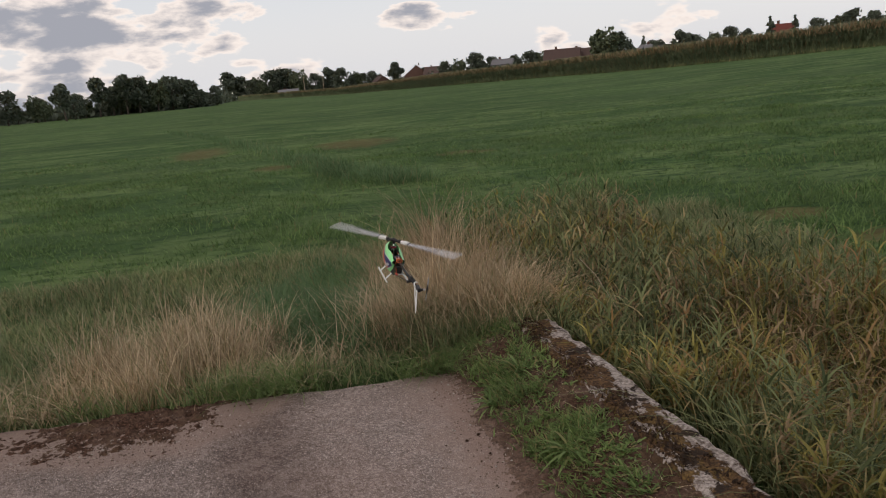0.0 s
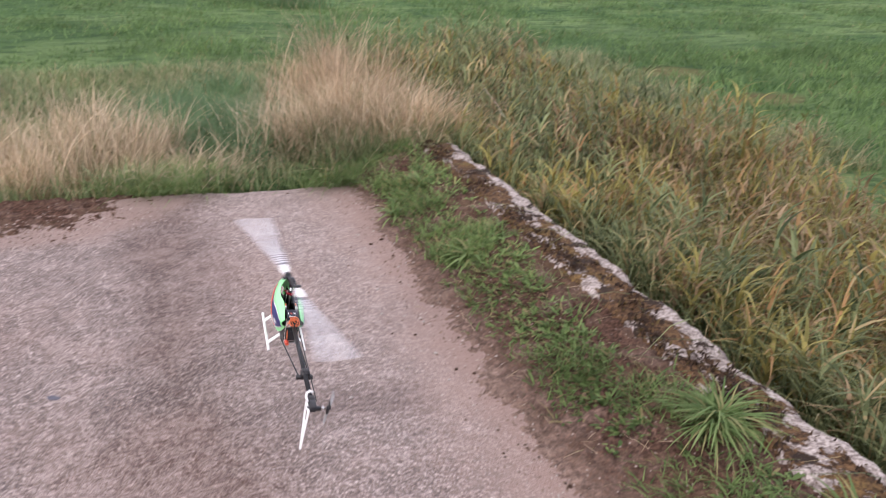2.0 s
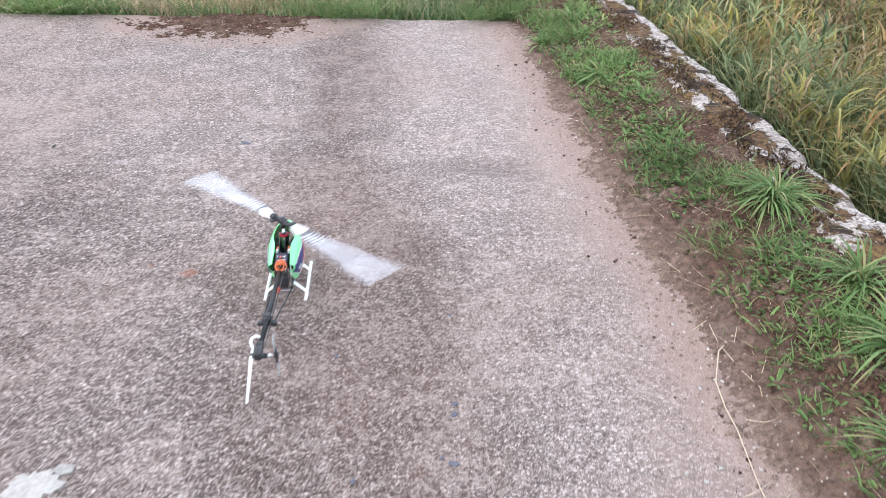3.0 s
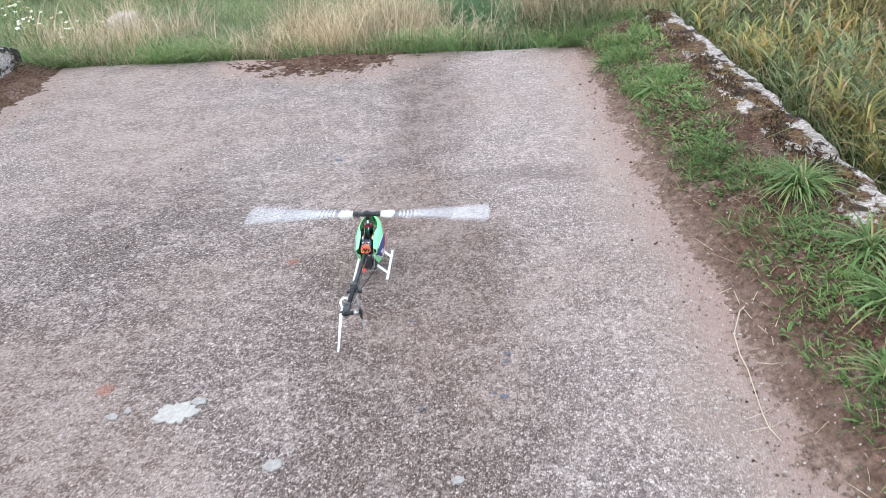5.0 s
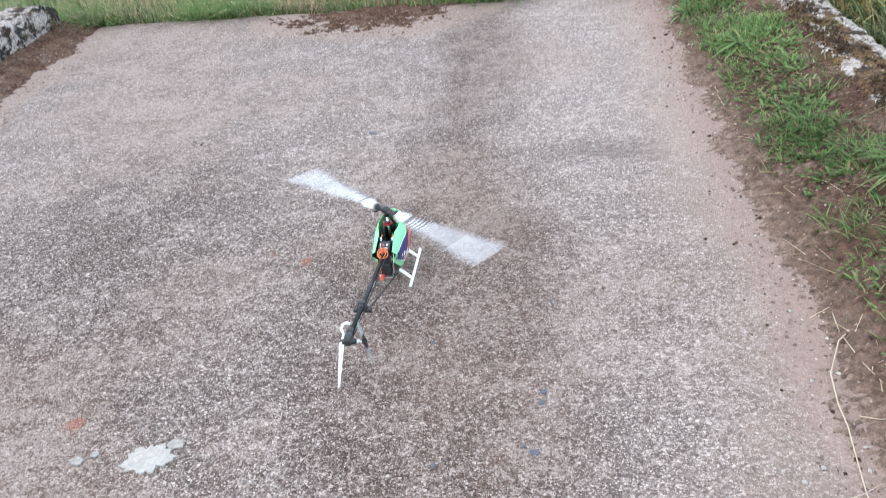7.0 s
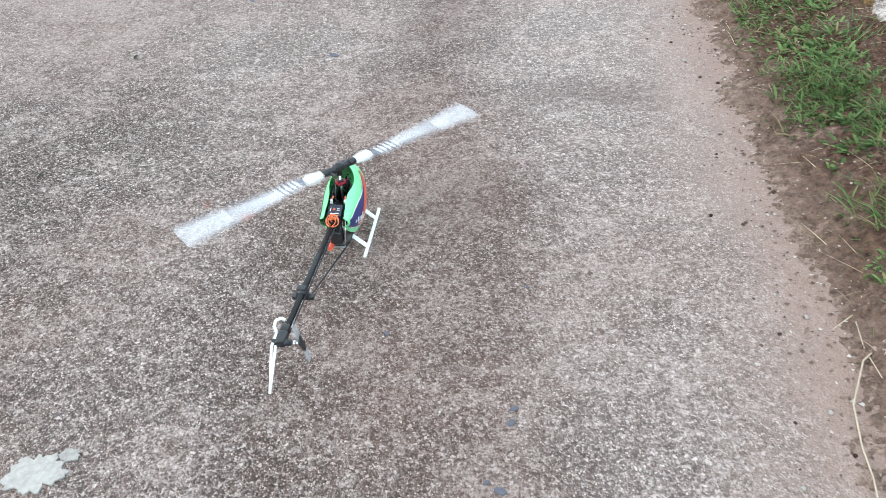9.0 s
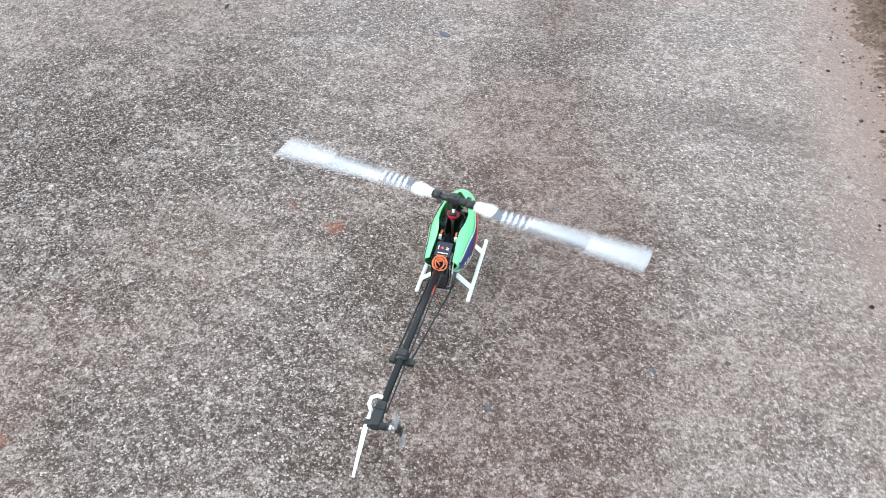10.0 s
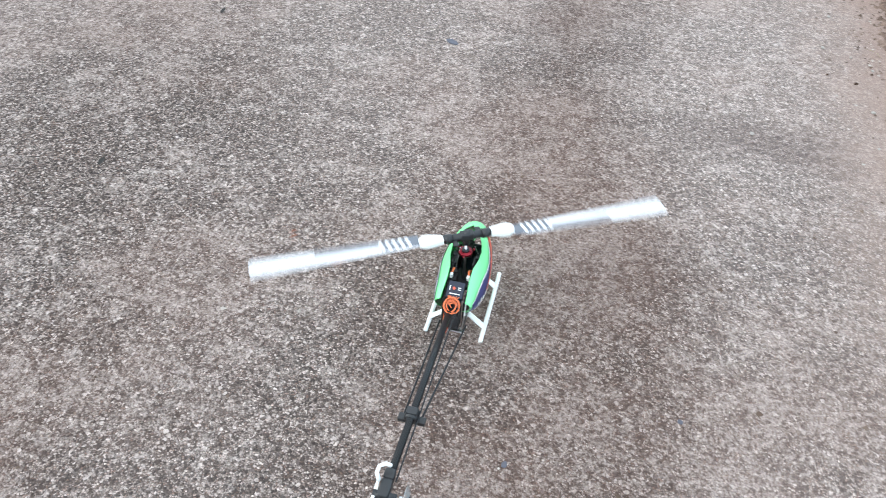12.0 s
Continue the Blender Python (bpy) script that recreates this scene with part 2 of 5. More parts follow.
    sandy = n.math("MULTIPLY", sandy, n.step(n.math("ADD", n.noise(p, 45.0, 3.0, 0.65), n.math("MULTIPLY", sandy, 0.25)), 0.35, 0.70))
    color = n.mix(n.math("MULTIPLY", sandy, n.math("ADD", 0.38, n.math("MULTIPLY", n.noise(p, 160.0, 3.0, 0.75), 0.6))), color, n.mix(grit, (0.205, 0.158, 0.133), (0.39, 0.318, 0.272)))
    brink = n.math("MULTIPLY", n.step(n.math("ADD", x, n.math("MULTIPLY", n.math("SUBTRACT", n.noise(p, 12.0, 6.0, 0.7), 0.5), 0.30)), 0.84, 1.02), 0.42)
    color = n.mix(brink, color, n.mix(grit, (0.15, 0.10, 0.08), (0.33, 0.245, 0.20)))
    # rust spots
    for rx, ry, size in ((-0.376, 1.449, 0.030), (-0.49, 1.50, 0.016), (-0.80, 0.75, 0.035)):
        away = n.add("ShaderNodeVectorMath", {0: p, 1: (rx, ry, 0)}, operation="DISTANCE").outputs["Value"]
        spot = n.step(n.math("ADD", away, n.math("MULTIPLY", n.math("SUBTRACT", n.noise(p, 45.0, 3.0), 0.5), 0.06)), size, size * 0.3)
        color = n.mix(n.math("MULTIPLY", spot, 0.55), color, (0.25, 0.10, 0.055))
    color = n.mix(1.0, color, (1.045, 0.945, 0.935), "MULTIPLY")
    height = n.math("SUBTRACT", n.math("MULTIPLY", grit, 0.25), stone.outputs["Distance"])
    normal = n.bump(height, 0.8, 0.004, n.bump(mid, 0.2, 0.01))
    n.surface(color, 0.9, normal, Specular_IOR_Level=0.25)
    return m


def kerb_concrete(name, rim_side, moss_dark, moss_light, more):
    m, n = material(name)
    p = n.where()
    x, y, z = n.split(p)
    patchy = n.noise(n.add("ShaderNodeVectorMath", {0: p, 1: (1.0, 0.62, 1.0)}, operation="MULTIPLY").outputs[0], 9.0, 9.0, 0.74, 0.15)
    fine = n.noise(p, 70.0, 4.0, 0.65)
    stone = n.mix(n.step(fine, 0.32, 0.66), (0.15, 0.118, 0.104), (0.50, 0.44, 0.40))
    stone = n.mix(n.math("MULTIPLY", n.step(n.noise(p, 22.0, 4.0), 0.5, 0.7), 0.6), stone, (0.13, 0.105, 0.095))
    moss = n.mix(n.step(n.noise(p, 60.0, 5.0, 0.75), 0.36, 0.64), moss_dark, moss_light)
    moss = n.mix(n.math("MULTIPLY", n.step(n.noise(p, 4.0, 4.0), 0.56, 0.66), 0.65), moss, n.mix(n.step(n.noise(p, 85.0, 4.0, 0.75), 0.38, 0.62), (0.045, 0.026, 0.012), (0.24, 0.155, 0.055)))
    # the outer rim stays bare, the inner side is overgrown
    cover = n.math("ADD", patchy, n.math("SUBTRACT", n.math("MULTIPLY", n.step(n.math("MULTIPLY", x, rim_side), 0.085, 0.03), 0.135), more))
    grown = n.step(cover, 0.53, 0.55)
    color = n.mix(grown, stone, moss)
    # nearly black cushions, also on the bare rim
    caps = n.step(n.noise(n.add("ShaderNodeVectorMath", {0: p, 1: (1.3, 1.0, 1.0)}, operation="MULTIPLY").outputs[0], 7.5, 6.0, 0.7, 0.3), 0.565, 0.585)
    color = n.mix(caps, color, n.mix(fine, (0.012, 0.009, 0.008), (0.062, 0.042, 0.030)))
    grown = n.math("MAXIMUM", grown, caps)
    normal = n.bump(n.math("ADD", fine, n.math("MULTIPLY", grown, 1.5)), 0.9, 0.008)
    n.surface(color, 0.95, normal, Specular_IOR_Level=0.15)
    return m


def soil():
    m, n = material("reddish brown soil")
    p = n.where()
    fine, mid = n.noise(p, 90.0, 4.0, 0.7), n.noise(p, 9.0, 4.0, 0.6)
    color = n.mix(n.step(fine, 0.3, 0.7), (0.026, 0.014, 0.010), (0.150, 0.087, 0.062))
    color = n.mix(n.math("MULTIPLY", n.step(mid, 0.45, 0.65), 0.7), color, (0.145, 0.097, 0.072))
    color = n.mix(n.math("MULTIPLY", n.step(n.noise(p, 4.0, 4.0), 0.55, 0.66), 0.55), color, (0.125, 0.085, 0.05))
    sx = n.split(p)[0]
    sand = n.step(n.math("ADD", n.math("ABSOLUTE", n.math("ADD", sx, 0.55)), n.math("ADD", n.math("MULTIPLY", n.math("SUBTRACT", mid, 0.5), 0.35), n.math("MULTIPLY", n.math("SUBTRACT", fine, 0.5), 0.5))), 1.73, 1.48)
    sand = n.math("MULTIPLY", sand, n.step(n.math("ABSOLUTE", n.math("ADD", sx, 0.55)), 0.9, 1.4))
    color = n.mix(n.math("MULTIPLY", sand, 0.85), color, n.mix(n.step(fine, 0.3, 0.7), (0.165, 0.118, 0.095), (0.36, 0.268, 0.224)))
    color = n.mix(n.math("MULTIPLY", n.step(n.noise(p, 7.0, 5.0, 0.7), 0.50, 0.64), 0.6), color, n.mix(n.step(fine, 0.3, 0.7), (0.09, 0.058, 0.045), (0.28, 0.20, 0.165)))
    color = n.mix(1.0, color, n.ramp(n.noise(p, 38.0, 7.0, 0.8), [(0.36, (0.45, 0.43, 0.42)), (0.5, (0.92, 0.90, 0.88)), (0.66, (1.45, 1.42, 1.40))]), "MULTIPLY")
    grain = n.cells(p, 95.0)
    pebble = n.step(n.split(grain.outputs["Color"])[0], 0.935, 0.95)
    color = n.mix(n.math("MULTIPLY", pebble, n.step(grain.outputs["Distance"], 0.36, 0.25)), color, (0.36, 0.30, 0.26))
    n.surface(color, 1.0, n.bump(n.math("ADD", fine, mid), 0.9, 0.012), Specular_IOR_Level=0.1)
    return m


def field_green():
    m, n = material("meadow sward")
    p = n.where()
    x, y, z = n.split(p)
    stretch = n.add("ShaderNodeVectorMath", {0: p, 1: (0.45, 1.0, 1.0)}, operation="MULTIPLY").outputs[0]
    a, b, c = n.noise(p, 0.07, 4.0, 0.6), n.noise(stretch, 0.75, 4.0, 0.65), n.noise(stretch, 7.0, 4.0, 0.7)
    color = n.mix(n.step(a, 0.3, 0.7), (0.058, 0.114, 0.040), (0.088, 0.158, 0.056))
    color = n.mix(n.step(b, 0.42, 0.60), color, n.mix(0.80, color, (0.160, 0.232, 0.092)))
    color = n.mix(n.math("MULTIPLY", n.step(c, 0.44, 0.62), 0.75), color, (0.022, 0.052, 0.022))
    streak = n.noise(n.add("ShaderNodeVectorMath", {0: p, 1: (0.22, 1.0, 1.0)}, operation="MULTIPLY").outputs[0], 0.16, 4.0, 0.6)
    color = n.mix(n.math("MULTIPLY", n.step(streak, 0.42, 0.62), 0.5), color, (0.048, 0.088, 0.036))
    # worn brown patches in the turf
    for px, py, rx, ry in ((3.1, 25.0, 1.3, 2.3), (-1.4, 27.0, 0.9, 3.0), (0.55, 19.2, 0.5, 0.8), (4.6, 17.8, 0.7, 0.6), (5.3, 7.5, 0.5, 0.35), (5.5, 6.2, 0.45, 0.3)):
        d = n.math("ADD", n.math("POWER", n.math("DIVIDE", n.math("SUBTRACT", x, px), rx), 2.0), n.math("POWER", n.math("DIVIDE", n.math("SUBTRACT", y, py), ry), 2.0))
        d = n.math("ADD", d, n.math("MULTIPLY", n.math("SUBTRACT", n.noise(p, 2.0, 4.0, 0.65), 0.5), 2.6))
        color = n.mix(n.math("MULTIPLY", n.step(d, 1.3, 0.1), 0.55), color, (0.15, 0.100, 0.050))
    n.surface(color, 1.0, n.bump(n.math("ADD", c, b), 1.0, 0.10), Specular_IOR_Level=0.05)
    return m


def blades(name, base, tip, other, mix_other=0.25, rough=0.65, through=0.35):
    """Leaves and blades: each one has its own shade, drier at random."""
    m, n = material(name)
    pick = n.add("ShaderNodeNewGeometry").outputs["Random Per Island"]
    p = n.where()
    color = n.mix(pick, base, tip)
    dry = n.step(n.math("FRACT", n.math("MULTIPLY", pick, 37.7)), 1.0 - mix_other, 1.0 - mix_other + 0.04)
    color = n.mix(dry, color, other)
    color = n.mix(n.math("MULTIPLY", n.step(n.noise(p, 2.2, 3.0), 0.35, 0.65), 0.35), color, n.mix(0.5, color, tip))
    color = n.mix(1.0, color, n.ramp(n.noise(p, 0.85, 4.0, 0.65), [(0.32, (0.62, 0.64, 0.62)), (0.52, (1.0, 1.0, 1.0)), (0.72, (1.22, 1.18, 1.1))]), "MULTIPLY")
    shader = n.surface(color, rough, None, Specular_IOR_Level=0.2)
    glow = n.add("ShaderNodeBsdfTranslucent", {0: color})
    both = n.add("ShaderNodeMixShader", {0: through, 1: shader.outputs[0], 2: glow.outputs[0]})
    n.tree.links.new(both.outputs[0], n.tree.nodes["Material Output"].inputs[0])
    return m


def plain(name, color, rough=0.5, vary=0.25, scale=30.0, bump=0.0, **more):
    m, n = material(name)
    p = n.where()
    tone = n.noise(p, scale, 4.0, 0.6)
    dark = tuple(c * (1 - vary) for c in color)
    light = tuple(min(1.0, c * (1 + vary * 0.6)) for c in color)
    normal = n.bump(tone, bump, 0.01) if bump else None
    n.surface(n.mix(tone, dark, light), rough, normal, **more)
    return m


def carbon():
    m, n = material("carbon fibre")
    p = n.where()
    weave = n.add("ShaderNodeTexChecker", {"Vector": p, "Scale": 420.0, 1: (0.007, 0.007, 0.008), 2: (0.018, 0.019, 0.021)}).outputs[0]
    n.surface(weave, 0.42, None, Coat_Weight=0.12, Coat_Roughness=0.12, Specular_IOR_Level=0.18)
    return m


DECK, SOIL, FIELD = concrete_deck(), soil(), field_green()
KERB = kerb_concrete("weathered kerb concrete with brown moss", 1.0, (0.024, 0.014, 0.010), (0.16, 0.092, 0.045), 0.055)
KERB_BLACK = kerb_concrete("weathered kerb concrete with black moss", -1.0, (0.008, 0.008, 0.008), (0.05, 0.045, 0.04), 0.10)
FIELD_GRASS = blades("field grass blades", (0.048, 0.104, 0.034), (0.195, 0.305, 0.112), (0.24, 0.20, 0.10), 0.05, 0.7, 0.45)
GRASS = blades("green grass blades", (0.080, 0.125, 0.050), (0.290, 0.345, 0.170), (0.44, 0.36, 0.22), 0.22)
LUSH = blades("lush bluish grass", (0.075, 0.158, 0.064), (0.170, 0.265, 0.125), (0.26, 0.25, 0.13), 0.08)
DRY = blades("dry straw grass", (0.27, 0.195, 0.115), (0.76, 0.615, 0.430), (0.17, 0.18, 0.07), 0.13)
DRY_RED = blades("reddish dry grass", (0.22, 0.145, 0.085), (0.68, 0.515, 0.340), (0.15, 0.15, 0.06), 0.14)
REED = blades("reed leaves", (0.036, 0.056, 0.023), (0.265, 0.305, 0.140), (0.42, 0.33, 0.17), 0.12, 0.65, 0.3)
REED_DRY = blades("yellowing reed leaves", (0.085, 0.085, 0.024), (0.40, 0.345, 0.110), (0.34, 0.20, 0.09), 0.25, 0.65, 0.3)
REED_TAN = blades("withered reed leaves", (0.21, 0.14, 0.08), (0.43, 0.315, 0.185), (0.14, 0.085, 0.045), 0.25, 0.75, 0.25)
WEED = blades("weed leaves", (0.055, 0.098, 0.030), (0.225, 0.325, 0.112), (0.30, 0.24, 0.12), 0.13)
TUFT = blades("broad grass tuft leaves", (0.098, 0.170, 0.050), (0.245, 0.335, 0.130), (0.33, 0.31, 0.14), 0.08)
# distance haze is painted into both far foliage colours: lighter and bluer leaves
LEAF_DARK_HAZED = blades("haze-lightened dark foliage", (0.066, 0.086, 0.070), (0.150, 0.180, 0.130), (0.055, 0.05, 0.016), 0.10, 0.8, 0.15)
LEAF_MID_HAZED = blades("haze-lightened foliage", (0.078, 0.104, 0.068), (0.165, 0.195, 0.118), (0.07, 0.065, 0.025), 0.12, 0.8, 0.15)
CORN = blades("maize leaves", (0.105, 0.150, 0.092), (0.21, 0.26, 0.155), (0.18, 0.135, 0.07), 0.18, 0.75, 0.2)
TASSEL = blades("maize tassels", (0.30, 0.21, 0.125), (0.48, 0.35, 0.22), (0.13, 0.13, 0.06), 0.25, 0.8, 0.2)
BARK = plain("bark", (0.07, 0.055, 0.042), 0.95, 0.4, 14.0, 0.6)
STRAW = plain("dead stalk", (0.45, 0.36, 0.265), 0.8, 0.3, 60.0)
STONE = plain("pebble", (0.36, 0.33, 0.30), 0.85, 0.35, 50.0, 0.3)
LIME = plain("white lime splash", (0.39, 0.36, 0.33), 0.95, 0.5, 90.0, 0.5)
LIME_FAINT = plain("worn lime splash", (0.33, 0.305, 0.28), 0.95, 0.7, 120.0, 0.5)
BRICK = plain("brick wall", (0.135, 0.070, 0.055), 0.9, 0.3, 3.0)
ROOF_RED = plain("red roof tiles", (0.17, 0.042, 0.03), 0.85, 0.3, 2.5)
ROOF_BROWN = plain("brown roof tiles", (0.085, 0.05, 0.042), 0.85, 0.3, 2.5)
ROOF_GREY = plain("grey sheet roof", (0.15, 0.15, 0.16), 0.6, 0.2, 1.5)
RENDER = plain("white rendered wall", (0.40, 0.39, 0.37), 0.9, 0.15, 1.0)
GLASS = plain("window glass", (0.03, 0.035, 0.04), 0.08, 0.2, 2.0)


# ---------------------------------------------------------------- land
DITCH_X, DITCH_HALF = 2.62, 0.95


def land(x, y):
    """Height of the ground."""
    x, y = np.asarray(x, float), np.asarray(y, float)
    r = np.hypot(x, y)
    az = np.degrees(np.arctan2(x, y))
    fall = np.interp(az, [-150, -90, -8, 0, 3, 6, 11, 14, 21, 26, 31, 40, 90, 150], [0.006, 0.012, 0.0168, 0.0170, 0.0180, 0.0188, 0.0162, 0.0146, 0.0124, 0.0103, 0.0063, 0.0010, 0.001, 0.006])
    z = -0.20 - fall * np.maximum(0, r - 9) + 0.03 * fbm(x, y, 0.5, 1.0, 2) * ease(r, 3, 9)
    ramp = ease(np.abs(x + 0.5), 4.2, 2.2) * ease(y, 6.6, 4.2)
    z = z * (1 - ramp) + (-0.035) * ramp
    deck = ease(np.abs(x + 0.48), 2.35, 2.2) * ease(y, 4.3, 4.15)
    z = z * (1 - deck) + (-0.4) * deck
    ditch = ease(np.abs(x - DITCH_X - 0.15 * np.sin(y * 0.7)), DITCH_HALF, 0.25) * ease(y, 8.5, 5.5)
    return z - 0.75 * ditch


def make_ground():
    """One sheet to the horizon, finer near the bridge."""
    def axis(fine, step, far):
        near = np.arange(-fine, fine + 1e-6, step)
        out, d, s = [], fine, step
        while d < far:
            s *= 1.22
            d += s
            out.append(d)
        return np.concatenate([-np.array(out)[::-1], near, np.array(out)])
    xs, ys = axis(9.0, 0.15, 3600.0), axis(9.0, 0.15, 3600.0)
    gx, gy = np.meshgrid(xs, ys)
    gz = land(gx, gy)
    verts = np.stack([gx.ravel(), gy.ravel(), gz.ravel()], 1)
    i = np.arange(gx.size).reshape(gx.shape)
    faces = np.stack([i[:-1, :-1], i[:-1, 1:], i[1:, 1:], i[1:, :-1]], -1).reshape(-1, 4)
    ob = raw("ground", verts, faces, FIELD, smooth=True)
    return tagged(ob, "wide green meadow with worn brown patches", "meadow", kind="structure")


make_ground()


def grid_mesh(name, xs, ys, height, mat, smooth=True):
    gx, gy = np.meshgrid(xs, ys)
    verts = np.stack([gx.ravel(), gy.ravel(), height(gx, gy).ravel()], 1)
    i = np.arange(gx.size).reshape(gx.shape)
    faces = np.stack([i[:-1, :-1], i[:-1, 1:], i[1:, 1:], i[1:, :-1]], -1).reshape(-1, 4)
    return raw(name, verts, faces, mat, smooth=smooth)


def make_deck():
    """The concrete deck of the bridge: a thick slab with a slightly skewed far end."""
    bm = bmesh.new()
    xs = np.linspace(-2.62, 1.72, 60)
    end = [4.21 - 0.082 * x + 0.012 * math.sin(x * 9) + 0.008 * math.sin(x * 23 + 1) for x in xs]
    top_far = [bm.verts.new((x, y, 0)) for x, y in zip(xs, end)]
    low_far = [bm.verts.new((x, y + 0.01, -0.32)) for x, y in zip(xs, end)]
    top_near = [bm.verts.new((x, -9.0, 0)) for x in xs]
    low_near = [bm.verts.new((x, -9.0, -0.32)) for x in xs]
    for k in range(len(xs) - 1):
        bm.faces.new((top_near[k], top_near[k + 1], top_far[k + 1], top_far[k]))
        bm.faces.new((top_far[k], top_far[k + 1], low_far[k + 1], low_far[k]))
        bm.faces.new((low_near[k + 1], low_near[k], low_far[k], low_far[k + 1]))
        bm.faces.new((top_near[k + 1], top_near[k], low_near[k], low_near[k + 1]))
    bm.faces.new((top_near[0], top_far[0], low_far[0], low_near[0]))
    bm.faces.new((top_far[-1], top_near[-1], low_near[-1], low_far[-1]))
    bmesh.ops.recalc_face_normals(bm, faces=bm.faces)
    return tagged(part("bridge_deck", bm, DECK), "worn grey exposed-aggregate concrete bridge deck", "bridge deck", kind="structure")


make_deck()


def make_kerb(name, x0, x1, y0, y1, top, label, mat):
    """A broken-edged concrete kerb; its own origin lies on its centre line."""
    w, mid = x1 - x0, (x0 + x1) / 2
    loop = [(-w / 2, -0.35), (-w / 2, top - 0.03), (-w / 2 + 0.012, top - 0.008)]
    loop += [(-w / 2 + 0.02 + (w - 0.04) * k / 8, top) for k in range(9)]
    loop += [(w / 2 - 0.012, top - 0.006), (w / 2, top - 0.03), (w / 2, top - 0.12), (w / 2 - 0.01, -0.35)]
    ys = np.arange(y0, y1 + 1e-6, 0.03)
    verts, cols = [], len(loop)
    for y in ys:
        fall = ease(y, y1 - 0.16, y1)
        for k, (u, z) in enumerate(loop):
            p = Vector((u * 7 + mid, y * 7, z * 7))
            d = 0.007 * noise.noise(p) + 0.007 * noise.noise(p * 3.1)
            chip = max(0.0, noise.noise(Vector((u * 3, y * 4.5, 3.0))) - 0.2) * 0.06 if z > top - 0.05 and abs(u) > w * 0.33 else 0.0
            verts.append((u + d - math.copysign(chip, u) * 0.6, y, z + (d - chip if z > 0 else 0) - float(fall) * 0.05 * (z > 0)))
    i = np.arange(len(verts)).reshape(len(ys), cols)
    faces = np.stack([i[:-1, :-1], i[:-1, 1:], i[1:, 1:], i[1:, :-1]], -1).reshape(-1, 4)
    ob = raw(name, verts, faces, mat, smooth=True)
    bm = bmesh.new()
    bm.from_mesh(ob.data)
    bm.verts.ensure_lookup_table()
    bm.faces.new([bm.verts[k] for k in i[-1]])
    bmesh.ops.recalc_face_normals(bm, faces=bm.faces)
    bm.to_mesh(ob.data)
    bm.free()
    ob.location.x = mid
    return tagged(ob, label, "kerb", "bridge kerbs", "structure")


make_kerb("kerb_right", 1.475, 1.70, -9.0, 4.48, 0.14, "crumbling pale concrete kerb overgrown with brown moss", KERB)
make_kerb("kerb_left", -2.86, -2.60, -9.0, 4.42, 0.19, "pale concrete kerb with black moss along the deck", KERB_BLACK)


rng = np.random.RandomState(5)


def make_soil():
    def right(x, y):
        edge = 0.98 + 0.07 * fbm(x * 0 + 1, y, 2.4, 2.0)
        z = 0.125 * ease(x, edge - 0.06, 1.46) + 0.006 * fbm(x, y, 9.0, 3.0) + 0.006 * fbm(x, y, 45.0, 3.5, 3) + 0.004 * rng.randn(*x.shape)
        return np.maximum(z - 0.012 * ease(x, 1.35, 1.0), -0.02)
    tagged(grid_mesh("verge_soil", np.arange(0.86, 1.50, 0.0125), np.concatenate([np.arange(-9.0, -1.5, 0.06), np.arange(-1.5, 4.36, 0.0125)]), right, SOIL), "reddish brown soil banked against the kerb", "soil", kind="structure")

    def left(x, y):
        edge = -2.26 + 0.14 * fbm(x * 0 + 1, y, 3.0, 4.0)
        z = 0.035 * ease(x, edge + 0.05, -2.6) + 0.008 * fbm(x, y, 12.0, 5.0) + 0.006 * fbm(x, y, 45.0, 5.5, 3) + 0.004 * rng.randn(*x.shape)
        return np.maximum(z - 0.012 * ease(x, -2.45, -2.2), -0.02)
    tagged(grid_mesh("verge_soil_left", np.arange(-2.62, -2.06, 0.02), np.arange(-9.0, 4.44, 0.03), left, SOIL), "brown soil and moss along the kerb", "soil", kind="structure")

    def mound(x, y):
        d = np.hypot((x + 0.55) / 0.60, (y - 4.33) / 0.52) + 0.22 * fbm(x, y, 5.0, 6.0)
        return np.maximum(0.035 * (1 - d) + 0.010 * fbm(x, y, 16.0, 7.0) + 0.007 * fbm(x, y, 50.0, 7.5, 3) + 0.004 * rng.randn(*x.shape) - 0.008, -0.02)
    tagged(grid_mesh("soil_patch", np.arange(-1.35, 0.25, 0.0125), np.arange(3.6, 4.26, 0.0125), mound, SOIL), "crumbly brown soil and moss on the deck's end", "soil", kind="structure")


make_soil()


# ---------------------------------------------------------------- blades of grass


def blade_mesh(name, base, height, width, lean, mat, droop=0.35, segs=3):
    """Many blades in one mesh: base points, heights, widths; each bends over in a random direction."""
    count = len(base)
    az = rng.rand(count) * 2 * np.pi
    face = az + np.pi / 2 + (rng.rand(count) - 0.5) * 1.2
    lean = lean * (0.25 + 1.5 * rng.rand(count))
    droop = droop * (0.2 + 1.6 * rng.rand(count))
    out = np.stack([np.cos(az), np.sin(az), np.zeros(count)], 1)
    side = np.stack([np.cos(face), np.sin(face), np.zeros(count)], 1)
    verts = []
    for k in range(segs + 1):
        f = k / segs
        centre = base + out * (height * (lean * f + droop * f ** 2.4))[:, None]
        centre[:, 2] += height * (f - droop * 0.5 * f ** 3)
        half = width * (1 - f ** 1.6) * (0.75 + 0.25 * min(1, f * 4)) / 2 + 0.0004
        verts += [centre - side * half[:, None], centre + side * half[:, None]]
    verts = np.stack(verts, 1)
    per = 2 * (segs + 1)
    start = (np.arange(count) * per)[:, None]
    faces = np.concatenate([start + np.array([2 * k, 2 * k + 1, 2 * k + 3, 2 * k + 2]) for k in range(segs)], 0)
